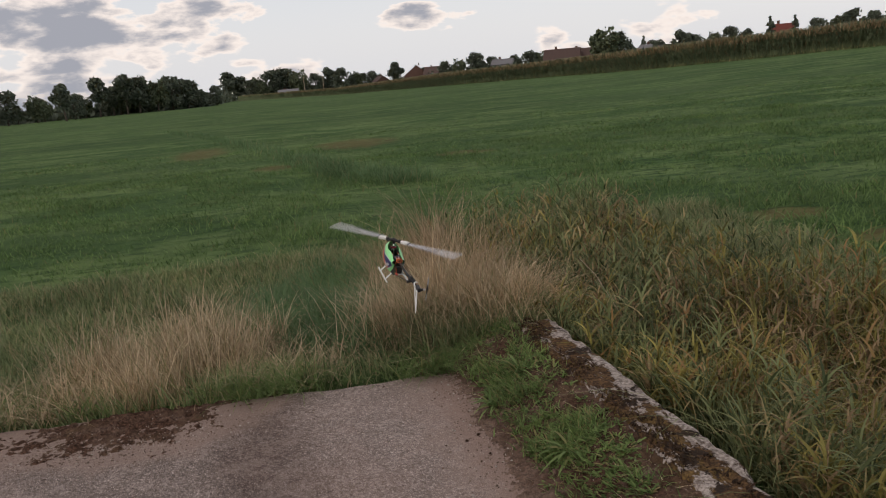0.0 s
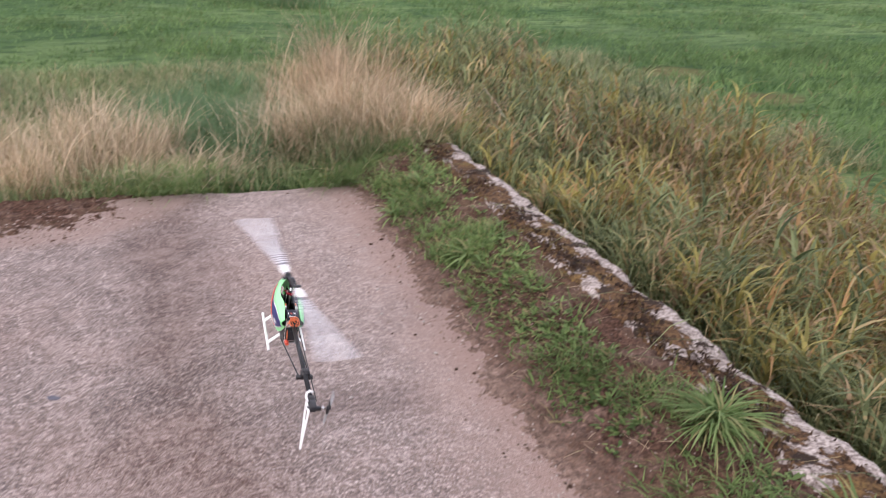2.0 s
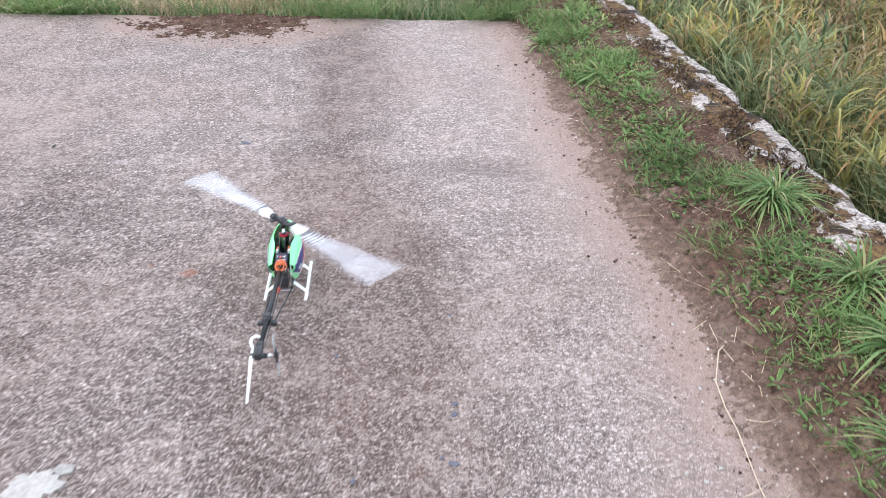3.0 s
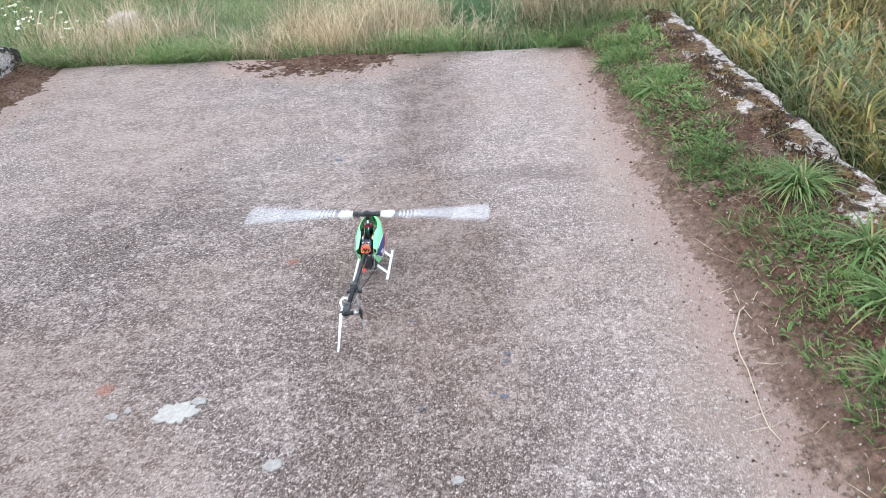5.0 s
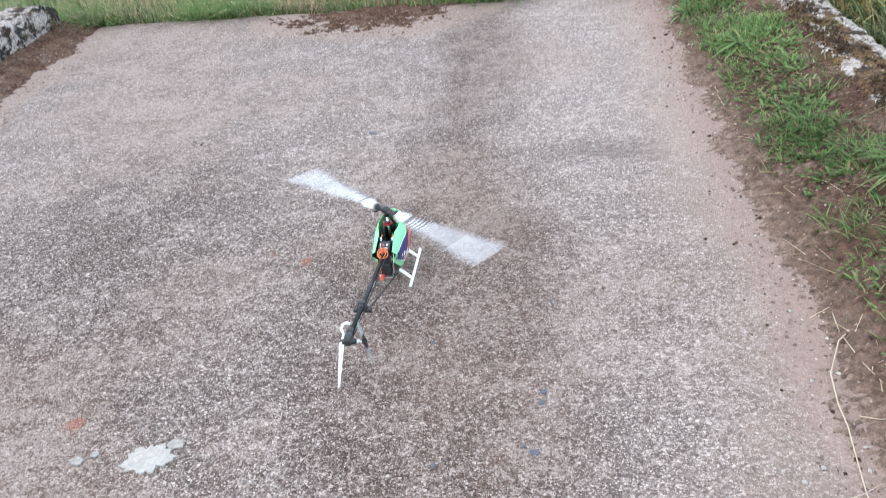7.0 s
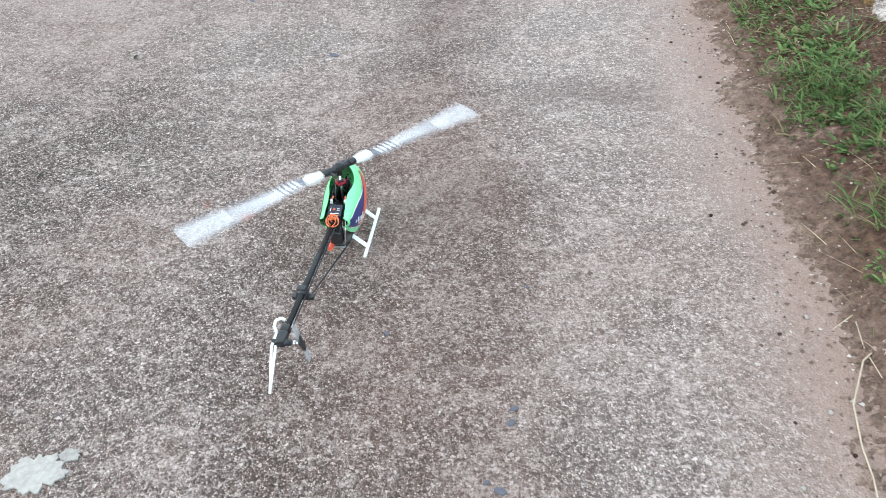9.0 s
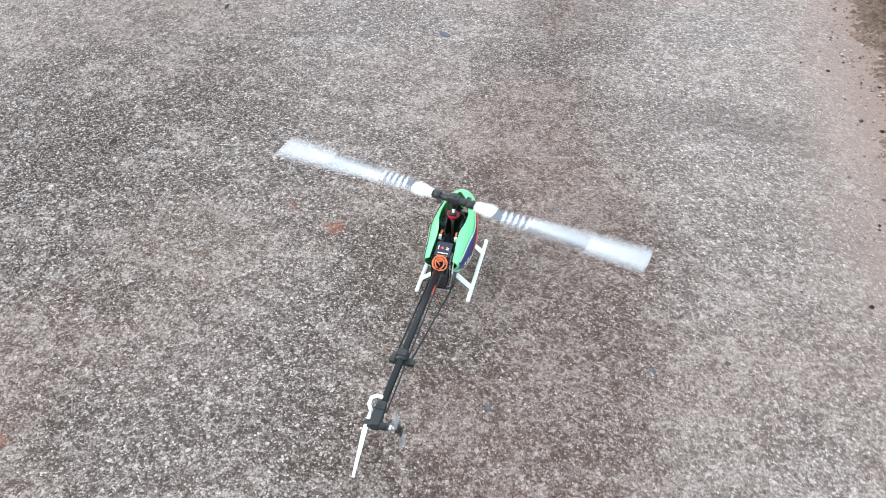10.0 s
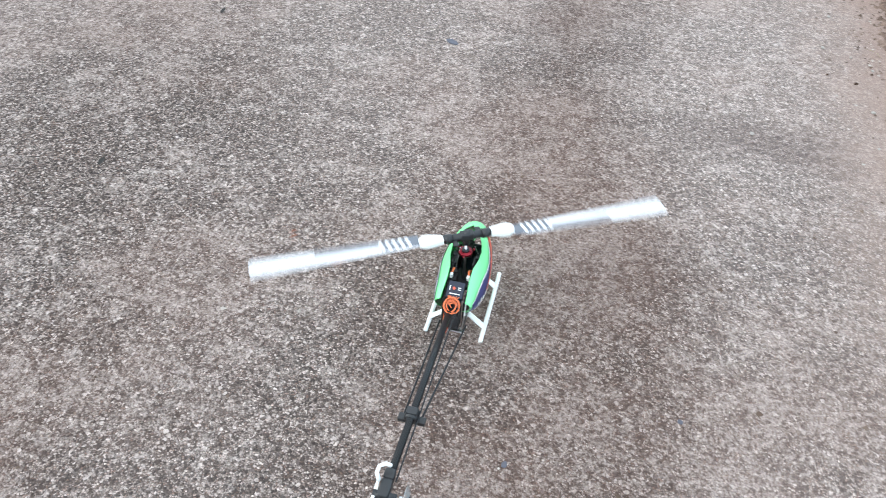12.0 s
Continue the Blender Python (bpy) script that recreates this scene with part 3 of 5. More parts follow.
    return raw(name, verts.reshape(-1, 3), faces, mat)


def scatter(count, x0, x1, y0, y1, keep=None):
    x, y = rng.uniform(x0, x1, count), rng.uniform(y0, y1, count)
    if keep is not None:
        good = keep(x, y) > rng.rand(count)
        x, y = x[good], y[good]
    return x, y


def on_land(x, y, lift=0.0):
    return np.stack([x, y, land(x, y) + lift], 1)


def in_ditch(x, y):
    return ease(np.abs(x - DITCH_X - 0.15 * np.sin(y * 0.7)), 1.05, 0.7) * ease(y, 8.2, 6.6)


def dry_left(x, y):
    d = np.hypot((x + 0.38) / 0.62, (y - 5.05) / 0.80) + 0.2 * fbm(x, y, 3.0, 8.0)
    return ease(d, 1.05, 0.75)


def dry_mid(x, y):
    d = np.hypot((x - 1.72) / 0.80, (y - 6.05) / 1.45) + 0.2 * fbm(x, y, 3.0, 9.0)
    return ease(d, 1.05, 0.75)


def dry_far_left(x, y):
    d = np.hypot((x + 2.2) / 0.7, (y - 5.2) / 0.7) + 0.25 * fbm(x, y, 3.0, 10.0)
    return ease(d, 1.0, 0.7)


def meadow(x, y):
    off_deck = ease(y + 0.082 * x, 4.20, 4.26)
    off_deck = np.maximum(off_deck, ease(np.abs(x + 0.58), 2.35, 2.42))
    return off_deck * (1 - 0.9 * in_ditch(x, y)) * (1 - 0.75 * dry_left(x, y)) * (1 - 0.75 * dry_mid(x, y))


def bare(x, y):
    """Worn patches in the turf."""
    worn = np.zeros_like(x)
    for px, py, rx, ry in ((3.1, 25.0, 1.3, 2.3), (-1.4, 27.0, 0.9, 3.0), (0.55, 19.2, 0.5, 0.8), (4.6, 17.8, 0.7, 0.6), (5.3, 7.5, 0.5, 0.35), (5.5, 6.2, 0.45, 0.3)):
        worn = np.maximum(worn, ease(((x - px) / rx) ** 2 + ((y - py) / ry) ** 2 + 0.6 * fbm(x, y, 2.0, 33.0), 1.3, 0.5))
    return 1 - 0.85 * worn


def make_meadow():
    x, y = scatter(80000, -5.0, 4.8, 4.15, 8.5, meadow)
    h = 0.13 * (0.55 + 0.9 * rng.rand(len(x))) * (1 + 0.45 * fbm(x, y, 2.2, 11.0))
    lush = (ease(np.hypot((x - 0.75) / 0.75, (y - 6.0) / 1.4), 1.1, 0.7) > rng.rand(len(x)))
    base = on_land(x, y, -0.01)
    near = ~lush
    tagged(blade_mesh("meadow_grass", base[near], h[near], 0.0065 + 0.003 * rng.rand(near.sum()), 0.30, GRASS), "short green meadow grass beyond the bridge", "grass", kind="stuff")
    tagged(blade_mesh("lush_grass", base[lush], h[lush] * 1.9, 0.007 + 0.003 * rng.rand(lush.sum()), 0.45, LUSH, 0.6), "thick bluish-green grass in a hollow", "grass", kind="stuff")
    x, y = scatter(120000, -9.0, 14.0, 8.0, 20.0, lambda x, y: bare(x, y) * (0.18 + 0.82 * ease(fbm(x, y, 1.5, 12.0), -0.35, 0.4)))
    h = 0.085 * (0.5 + 0.8 * rng.rand(len(x))) * (1 + 0.5 * fbm(x, y, 0.9, 13.0))
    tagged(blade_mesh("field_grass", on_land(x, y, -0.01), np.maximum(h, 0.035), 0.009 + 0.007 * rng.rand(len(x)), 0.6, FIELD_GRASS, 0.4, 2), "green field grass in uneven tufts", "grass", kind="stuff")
    x, y = scatter(80000, -10.0, 24.0, 19.0, 36.0, lambda x, y: ease(y, 35, 22) * bare(x, y) * (0.35 + 0.65 * ease(fbm(x, y * 1.8, 0.6, 14.0), -0.3, 0.6)))
    h = 0.055 * (0.5 + 0.8 * rng.rand(len(x))) * (1 + 0.5 * fbm(x, y, 0.5, 15.0))
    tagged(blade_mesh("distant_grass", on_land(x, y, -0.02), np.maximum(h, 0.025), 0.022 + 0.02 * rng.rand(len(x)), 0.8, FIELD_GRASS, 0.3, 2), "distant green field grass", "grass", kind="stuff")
    x, y = scatter(26000, 4.6, 10.0, -3.0, 8.5, bare)
    h = 0.11 * (0.5 + 0.8 * rng.rand(len(x)))
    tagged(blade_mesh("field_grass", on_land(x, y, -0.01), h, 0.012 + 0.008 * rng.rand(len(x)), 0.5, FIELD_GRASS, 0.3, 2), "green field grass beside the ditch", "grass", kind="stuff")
    # grass fringe hanging over the deck's end
    x = rng.uniform(-2.7, 1.5, 7000)
    y = 4.235 - 0.082 * x + np.abs(rng.normal(0, 0.10, 7000))
    good = ((np.abs(x + 0.55) > 0.5) | (rng.rand(7000) < 0.3)) & (ease(fbm(x, y, 4.0, 19.0), -0.5, 0.3) > rng.rand(7000))
    x, y = x[good], y[good]
    tagged(blade_mesh("fringe_grass", np.stack([x, y, np.full_like(x, -0.05)], 1), 0.08 + 0.16 * rng.rand(len(x)), 0.005 + 0.003 * rng.rand(len(x)), 0.55, TUFT, 0.6), "green grass fringe along the end of the deck", "grass", kind="stuff")
    x = rng.uniform(-2.6, 1.5, 4200)
    y = 4.30 - 0.082 * x + np.abs(rng.normal(0, 0.28, 4200))
    good = ease(fbm(x, y, 3.0, 20.0), -0.4, 0.5) > rng.rand(4200)
    x, y = x[good], y[good]
    tagged(blade_mesh("fringe_straw", on_land(x, y, -0.02), 0.10 + 0.22 * rng.rand(len(x)), 0.003 + 0.003 * rng.rand(len(x)), 0.6, DRY, 0.6, 4), "dry blades mixed into the grass at the deck's end", "dry grass", kind="stuff")


def make_dry_grass():
    for name, keep, area, count, tall, label in (
            ("dry_grass", dry_left, (-1.4, 0.6, 4.2, 6.1), 15000, 0.40, "pale dry straw-coloured grass beside the deck"),
            ("dry_grass", dry_mid, (0.6, 2.9, 4.5, 7.8), 24000, 0.60, "tall reddish dry grass beside the ditch"),
            ("dry_grass", dry_far_left, (-3.1, -1.2, 4.5, 6.1), 8000, 0.38, "dry grass clumps beyond the black-mossed kerb")):
        x, y = scatter(int(count * 1.5), *area, lambda x, y, keep=keep: keep(x, y) * (0.12 + 0.88 * ease(fbm(x, y, 6.5, 24.0, 2), -0.25, 0.25)))
        h = tall * (0.25 + 0.9 * rng.rand(len(x)) ** 1.4) * (1 + 0.55 * fbm(x, y, 5.0, 16.0))
        tagged(blade_mesh(name, on_land(x, y, -0.02), h, 0.003 + 0.0035 * rng.rand(len(x)), 0.22, DRY_RED if keep is dry_mid else DRY, 0.32, 4), label, "dry grass", kind="stuff")
    # seed stems that stand above the rest
    x, y = scatter(300, 1.35, 2.9, 5.0, 7.2)
    tagged(blade_mesh("seed_stems", on_land(x, y), 0.45 + 0.32 * rng.rand(len(x)), np.full(len(x), 0.005), 0.12, DRY, 0.15, 5), "thin dry seed stems", "dry grass", kind="stuff")
    # short dry tussocks at the end of the kerb
    x, y = rng.normal(1.38, 0.28, 5200), rng.normal(5.0, 0.22, 5200)
    tagged(blade_mesh("dry_tussock", on_land(x, y), 0.22 + 0.32 * rng.rand(len(x)), 0.003 + 0.003 * rng.rand(len(x)), 0.35, DRY, 0.4, 4), "dry grass tussock at the kerb's end", "dry grass", kind="stuff")


def reed_mesh(name, x, y, height, mat, label, leaf=0.10, leaves=13):
    """Reeds: upright shoots with arching leaves, closest together at the top."""
    count = len(x)
    root = on_land(x, y)
    tilt = rng.normal(0, 0.10, (count, 2))
    size = 0.7 + 0.6 * rng.rand(count)
    base, length, width = [], [], []
    for k in range(leaves):
        f = 0.25 + 0.75 * ((k + rng.rand(count)) / leaves) ** 0.6
        p = root.copy()
        p[:, :2] += tilt * (height * f)[:, None]
        p[:, 2] += height * f * 0.97
        base.append(p)
        length.append(leaf * size * (0.75 + 0.5 * rng.rand(count)))
        width.append((0.007 + 0.008 * rng.rand(count)) * size)
    base, length, width = np.concatenate(base), np.concatenate(length), np.concatenate(width)
    ob = blade_mesh(name, base, length, width, 0.52, mat, 0.75, 5)
    tagged(ob, label, "reeds", kind="stuff")
    stems = blade_mesh(name + "_stem", root, height, np.full(count, 0.008), 0.05, mat, 0.02, 3)
    stems.parent = ob
    stems["kind"] = "stuff"


def make_reeds():
    x, y = scatter(10500, 1.74, 3.75, -1.5, 8.0, lambda x, y: in_ditch(x, y) * (0.35 + 0.65 * ease(fbm(x, y, 4.5, 21.0), -0.5, 0.2)))
    clump = fbm(x, y, 3.0, 22.0)
    top = 0.02 + 0.16 * ease(x, 1.8, 2.5) + 0.12 * fbm(x, y, 1.5, 17.0) + 0.10 * clump + 0.52 * (rng.rand(len(x)) ** 1.5 - 0.45) - 0.12 * ease(x, 2.9, 3.6)
    tall = np.clip(top - land(x, y), 0.22, 1.25)
    yellow = ease(fbm(x, y, 2.6, 18.0), -0.1, 0.35) * 0.55 + 0.85 * ease(x, 1.95, 2.6) * ease(y, 4.9, 3.0)
    withered = 0.10 + 0.45 * ease(fbm(x, y, 3.2, 23.0), 0.15, 0.45) + 0.28 * ease(x, 2.2, 2.8) * ease(y, 4.8, 3.0)
    kind = np.where(withered > rng.rand(len(x)), 2, np.where(yellow > rng.rand(len(x)), 1, 0))
    for k, mat, label in ((0, REED, "dense grey-green reeds filling the ditch"), (1, REED_DRY, "yellowing reeds among the green ones in the ditch"), (2, REED_TAN, "withered tan reeds in the ditch")):
        good = kind == k
        reed_mesh("reed_bed", x[good], y[good], tall[good] * (1.0 if k == 0 else 0.96), mat, label, 0.10 if k < 2 else 0.075)
    x, y = scatter(9000, 1.70, 4.0, -2.0, 8.3, in_ditch)
    tagged(blade_mesh("ditch_grass", on_land(x, y), 0.18 + 0.40 * rng.rand(len(x)), 0.004 + 0.004 * rng.rand(len(x)), 0.25, REED, 0.45, 4), "tangled grass between the reeds", "grass", kind="stuff")
    x, y = scatter(2600, 1.72, 2.05, -1.5, 4.7)
    tagged(blade_mesh("kerb_foot_grass", on_land(x, y), 0.15 + 0.30 * rng.rand(len(x)), 0.006 + 0.005 * rng.rand(len(x)), 0.35, REED, 0.6, 4), "grass and weeds growing up against the kerb's outer side", "grass", kind="stuff")
    # reeds along the drain that crosses the field
    line = np.array([(2.7, 13.7), (1.85, 16.2), (1.25, 21.0), (-1.0, 34.0), (-4.3, 51.0)])
    f = rng.rand(5200) ** 1.25 * 4
    k = np.minimum(f.astype(int), 3)
    p = line[k] + (line[k + 1] - line[k]) * (f - k)[:, None]
    p += rng.normal(0, 1, p.shape) * np.array([0.26, 0.20])
    tagged(blade_mesh("drain_grass", on_land(p[:, 0], p[:, 1]), 0.10 + 0.18 * rng.rand(len(p)), 0.010 + 0.010 * rng.rand(len(p)), 0.35,
                      LUSH, 0.4, 3), "strip of taller grey-green grass along a field drain", "grass", kind="stuff")


make_meadow()
make_dry_grass()
make_reeds()


# ---------------------------------------------------------------- far side of the field
def polar(az, r):
    return r * math.sin(radians(az)), r * math.cos(radians(az))


def crown_mesh(name, seed, tall, wide, low, conifer, mat, leaves=1500, leaf=0.55):
    """Foliage of many small leaf sprays, gathered in uneven clumps."""
    r = np.random.RandomState(seed)
    clumps = []
    for _ in range(30):
        f = r.rand()
        if conifer:
            z = low + (tall - low) * f
            reach = wide * 0.5 * (1 - f) + 0.15
            size = 0.35 * wide * (1 - 0.75 * f) * 0.5 + 0.15
        else:
            z = low + (tall - low) * (0.12 + 0.76 * f)
            reach = wide * 0.5 * math.sin(math.pi * min(0.97, 0.18 + 0.72 * f)) * 0.85
            size = wide * r.uniform(0.13, 0.22)
        a = r.rand() * 6.283
        d = reach * math.sqrt(r.rand())
        clumps.append((d * math.cos(a), d * math.sin(a), min(z, tall - size), size))
    clumps = np.array(clumps)
    weight = clumps[:, 3] ** 2
    pick = r.choice(len(clumps), leaves, p=weight / weight.sum())
    way = r.normal(0, 1, (leaves, 3))
    way /= np.linalg.norm(way, axis=1)[:, None]
    centre = clumps[pick, :3] + way * (clumps[pick, 3] * r.uniform(0.45, 1.08, leaves))[:, None]
    u = r.normal(0, 1, (leaves, 3))
    u /= np.linalg.norm(u, axis=1)[:, None]
    v = np.cross(u, r.normal(0, 1, (leaves, 3)))
    v /= np.linalg.norm(v, axis=1)[:, None]
    s = (leaf * r.uniform(0.5, 1.2, leaves))[:, None]
    verts = np.stack([centre - u * s, centre - v * s * 0.55, centre + u * s, centre + v * s * 0.55], 1).reshape(-1, 3)
    return raw(name, verts, np.arange(leaves * 4).reshape(-1, 4), mat)


def make_tree(seed, tall, wide, low=0.25, conifer=False, mat=None, label=""):
    """A tapered trunk with limbs, and a crown."""
    r = random.Random(seed)
    tree = new("tree")
    bm = bmesh.new()
    lean = r.uniform(-0.03, 0.03)
    line = [(lean * tall * f, 0.02 * tall * math.sin(f * 4 + seed), tall * 0.86 * f) for f in (0, 0.2, 0.4, 0.6, 0.8, 1)]
    tube(bm, line, 0.028 * tall, 7, 0.2)
    for _ in range(0 if conifer else 7):
        f = r.uniform(0.3, 0.75)
        a = r.uniform(0, 6.283)
        start = Vector((lean * tall * f, 0, tall * 0.86 * f))
        reach = wide * r.uniform(0.22, 0.42)
        end = start + Vector((math.cos(a) * reach, math.sin(a) * reach, tall * r.uniform(0.08, 0.2)))
        tube(bm, [start, start.lerp(end, 0.5) + Vector((0, 0, 0.03 * tall)), end], 0.011 * tall, 5, 0.3)
    part("trunk", bm, BARK, tree)
    crown = crown_mesh("crown", seed, tall, wide, tall * low, conifer, mat or LEAF_DARK_HAZED)
    crown.parent = tree
    tagged(tree, label or "dark leafy tree at the far edge of the field", "tree", "trees along the field")
    return tree


KINDS = [make_tree(11, 10.0, 7.5, 0.22), make_tree(12, 10.0, 6.2, 0.32), make_tree(13, 10.0, 9.0, 0.12),
         make_tree(14, 10.0, 8.2, 0.15, mat=LEAF_MID_HAZED, label="grey-green leafy tree at the far edge of the field"),
         make_tree(15, 10.0, 4.0, 0.05, True, label="dark conifer beside the village houses"),
         make_tree(16, 10.0, 5.2, 0.38, label="tall airy tree with a bare trunk beyond the field")]
# azimuth, distance, height, kind
TREES = [(-15.5, 200, 7.6, 0), (-14.2, 205, 8.4, 2), (-12.6, 208, 7.2, 3), (-11.0, 190, 8.6, 1), (-10.2, 214, 6.6, 2), (-9.0, 216, 10.4, 5),
         (-8.2, 222, 8.0, 1), (-7.4, 216, 10.6, 5), (-6.6, 220, 10.2, 0), (-5.5, 222, 9.2, 3), (-4.6, 226, 9.6, 2), (-3.7, 228, 8.6, 0), (-2.9, 232, 5.4, 2),
         (-1.9, 240, 6.2, 2), (-1.1, 246, 9.2, 1), (-0.3, 246, 7.6, 2), (0.6, 250, 7.4, 3), (1.6, 262, 9.4, 2), (2.5, 266, 10.2, 0), (3.4, 268, 9.4, 3),
         (4.5, 280, 8.0, 2), (5.3, 282, 9.8, 0), (6.2, 285, 9.4, 2), (7.2, 290, 7.8, 3), (8.2, 292, 7.0, 2), (9.8, 245, 7.8, 1), (11.6, 285, 5.8, 2),
         (13.1, 265, 7.6, 2), (14.1, 262, 8.0, 3), (15.2, 262, 9.4, 0), (16.3, 268, 7.4, 2), (17.7, 282, 7.6, 0), (18.7, 285, 8.4, 2), (19.4, 290, 8.2, 3),
         (23.6, 200, 10.6, 3), (24.4, 205, 9.0, 2), (25.3, 240, 7.8, 4), (26.1, 245, 8.4, 4), (27.0, 235, 6.2, 2), (28.3, 225, 8.0, 0), (29.3, 235, 6.4, 2),
         (30.4, 228, 6.6, 3), (31.4, 220, 7.0, 2), (32.4, 226, 6.0, 0), (33.7, 190, 8.6, 4), (35.1, 188, 8.0, 4), (36.4, 190, 6.4, 2), (37.6, 196, 7.0, 3),
         (38.3, 190, 7.6, 0), (39.4, 192, 6.6, 2), (40.5, 186, 7.6, 1), (42.0, 190, 7.4, 2), (43.6, 186, 8.2, 0), (45.5, 188, 7.4, 3), (48.0, 190, 8.0, 2),
         (-17.5, 205, 8.0, 3), (-20.0, 200, 8.6, 0), (-23.0, 205, 8.0, 2)]


def make_trees():
    r = random.Random(3)
    more = [(az + r.uniform(0.3, 0.7), d + r.uniform(4, 14), tall * r.uniform(0.6, 0.9), r.choice((0, 2, 2, 3))) for az, d, tall, _ in TREES if az < 9 or r.random() < 0.4]
    low = [(a + r.uniform(-0.3, 0.3), 292 + r.uniform(-12, 12) if a < 23 else 215, r.uniform(4.6, 6.4) if a < 23 else r.uniform(3.8, 5.2), r.choice((0, 2, 2, 3))) for a in np.arange(13.2, 44.0, 0.8)]
    for az, d, tall, kind in TREES + more + low:
        tall *= 0.88 if az < 33 else 0.80
        if -1.5 < az < 12.8:
            far = 430 + 6 * (az % 3)
            d, tall = far, tall * far / d
        x, y = polar(az, d)
        tree = copy_thing(KINDS[kind], Matrix.Translation((x, y, float(land(x, y)) - 0.1)) @ Matrix.Rotation(r.uniform(0, 6.28), 4, "Z"))
        s = tall / 10.0
        for child in tree.children:
            child.matrix_basis = Matrix.Diagonal((s * r.uniform(0.92, 1.1), s * r.uniform(0.92, 1.1), s, 1))
    for tree in KINDS:
        for child in list(tree.children):
            bpy.data.objects.remove(child)
        bpy.data.objects.remove(tree)
    # undergrowth that closes the row
    az = np.concatenate([r_ for r_ in (rng.uniform(-26, 12, 260), rng.uniform(12, 52, 240))])
    d = 236 + 210 * ease(az, -3, -1) - 185 * ease(az, 11, 14) - 75 * ease(az, 18, 34) + rng.uniform(-6, 6, len(az))
    x, y = d * np.sin(np.radians(az)), d * np.cos(np.radians(az))
    size = rng.uniform(1.5, 3.0, len(az)) * d / 240
    count = 60
    way = rng.normal(0, 1, (len(az), count, 3))
    way /= np.linalg.norm(way, axis=2)[:, :, None]
    way[:, :, 2] = np.abs(way[:, :, 2])
    centre = np.stack([x, y, land(x, y)], 1)[:, None, :] + way * (size[:, None] * rng.uniform(0.5, 1.05, (len(az), count)))[:, :, None] * np.array([1.5, 1.5, 1.25])
    centre = centre.reshape(-1, 3)
    u, v = rng.normal(0, 0.42, centre.shape), rng.normal(0, 0.42, centre.shape)
    verts = np.stack([centre - u, centre - v, centre + u, centre + v], 1).reshape(-1, 3)
    tagged(raw("hedge", verts, np.arange(len(verts)).reshape(-1, 4), LEAF_DARK_HAZED), "dark hedge and undergrowth along the field's end", "hedge", kind="stuff")


make_trees()


def make_house(az, d, wide, deep, wall, roof, turn, roof_mat, wall_mat, label, windows=3):
    """A house with a gabled roof, windows and a chimney."""
    x, y = polar(az, d)
    house = new("house")
    house.matrix_basis = Matrix.Translation((x, y, float(land(x, y)) - 0.2)) @ Matrix.Rotation(radians(turn - az), 4, "Z")
    bm = bmesh.new()
    outline = [(-wide / 2, 0), (wide / 2, 0), (wide / 2, wall), (0, wall + roof * 0.96), (-wide / 2, wall)]
    plate(bm, outline, deep, lambda u, v, w: (u, w, v))
    part("wall", bm, wall_mat, house)
    for side in (-1, 1):
        bm = bmesh.new()
        a, b = Vector((side * (wide / 2 + 0.35), 0, wall - 0.25)), Vector((0, 0, wall + roof))
        across = (b - a).normalized()
        up = across.cross(Vector((0, 1, 0))) * (-side)
        mid = (a + b) / 2 + up * 0.08
        turn_m = Matrix((across, Vector((0, 1, 0)), up)).transposed().to_4x4()
        box(bm, mid, ((b - a).length, deep + 0.7, 0.16), turn_m)
        part("roof", bm, roof_mat, house)
    bm = bmesh.new()
    box(bm, (wide * 0.12, deep * 0.2, wall + roof + 0.2), (0.6, 0.6, 1.2), bevel=0.03)
    part("chimney", bm, BRICK, house)
    for k in range(windows):
        wx = (k - (windows - 1) / 2) * wide / (windows + 0.6)
        for wz in ((wall * 0.45,) if wall < 4 else (wall * 0.28, wall * 0.75)):
            bm = bmesh.new()
            box(bm, (wx, -deep / 2 - 0.02, wz), (0.95, 0.10, 1.15))
            frame_ob = part("window", bm, RENDER, house)
            bm = bmesh.new()
            box(bm, (wx, -deep / 2 - 0.08, wz), (0.80, 0.04, 1.0))
            part("pane", bm, GLASS, frame_ob)
    return tagged(house, label, "house", "village houses")


make_house(11.2, 425, 12, 9, 4.6, 5.0, 0, ROOF_BROWN, BRICK, "brick gabled house with a brown roof behind the maize")
make_house(12.4, 420, 14, 9, 3.6, 4.0, 80, ROOF_BROWN, BRICK, "long brick house with a dark roof")
make_house(8.8, 430, 8, 7, 3.2, 3.0, 20, ROOF_BROWN, BRICK, "low house with a brown roof between trees")
make_house(17.0, 262, 5, 6, 4.0, 1.4, 75, ROOF_GREY, RENDER, "white rendered house above the maize")
make_house(20.9, 232, 9, 9, 2.6, 3.4, 84, ROOF_BROWN, BRICK, "house with a steep brown roof behind the maize")
make_house(22.2, 234, 8, 9, 2.4, 3.2, 80, ROOF_BROWN, BRICK, "house with a broad brown roof beside a tree")
make_house(34.4, 200, 5, 4.4, 2.2, 2.8, 88, ROOF_RED, BRICK, "house with a bright red roof between conifers")
make_house(26.6, 236, 6, 6, 3.0, 1.6, 70, ROOF_GREY, RENDER, "grey-roofed shed among the trees")
make_house(2.7, 405, 10, 9, 1.8, 2.0, 80, ROOF_GREY, RENDER, "low barn with a pale sheet roof", 2)


def make_pole(az, d, tall):
    x, y = polar(az, d)
    bm = bmesh.new()
    rod(bm, (0, 0, 0), (0, 0, tall), 0.16, 0.11, 8)
    box(bm, (0, 0, tall - 0.5), (1.3, 0.12, 0.14))
    ob = part("utility_pole", bm, STRAW)
    ob.location = (x, y, float(land(x, y)))
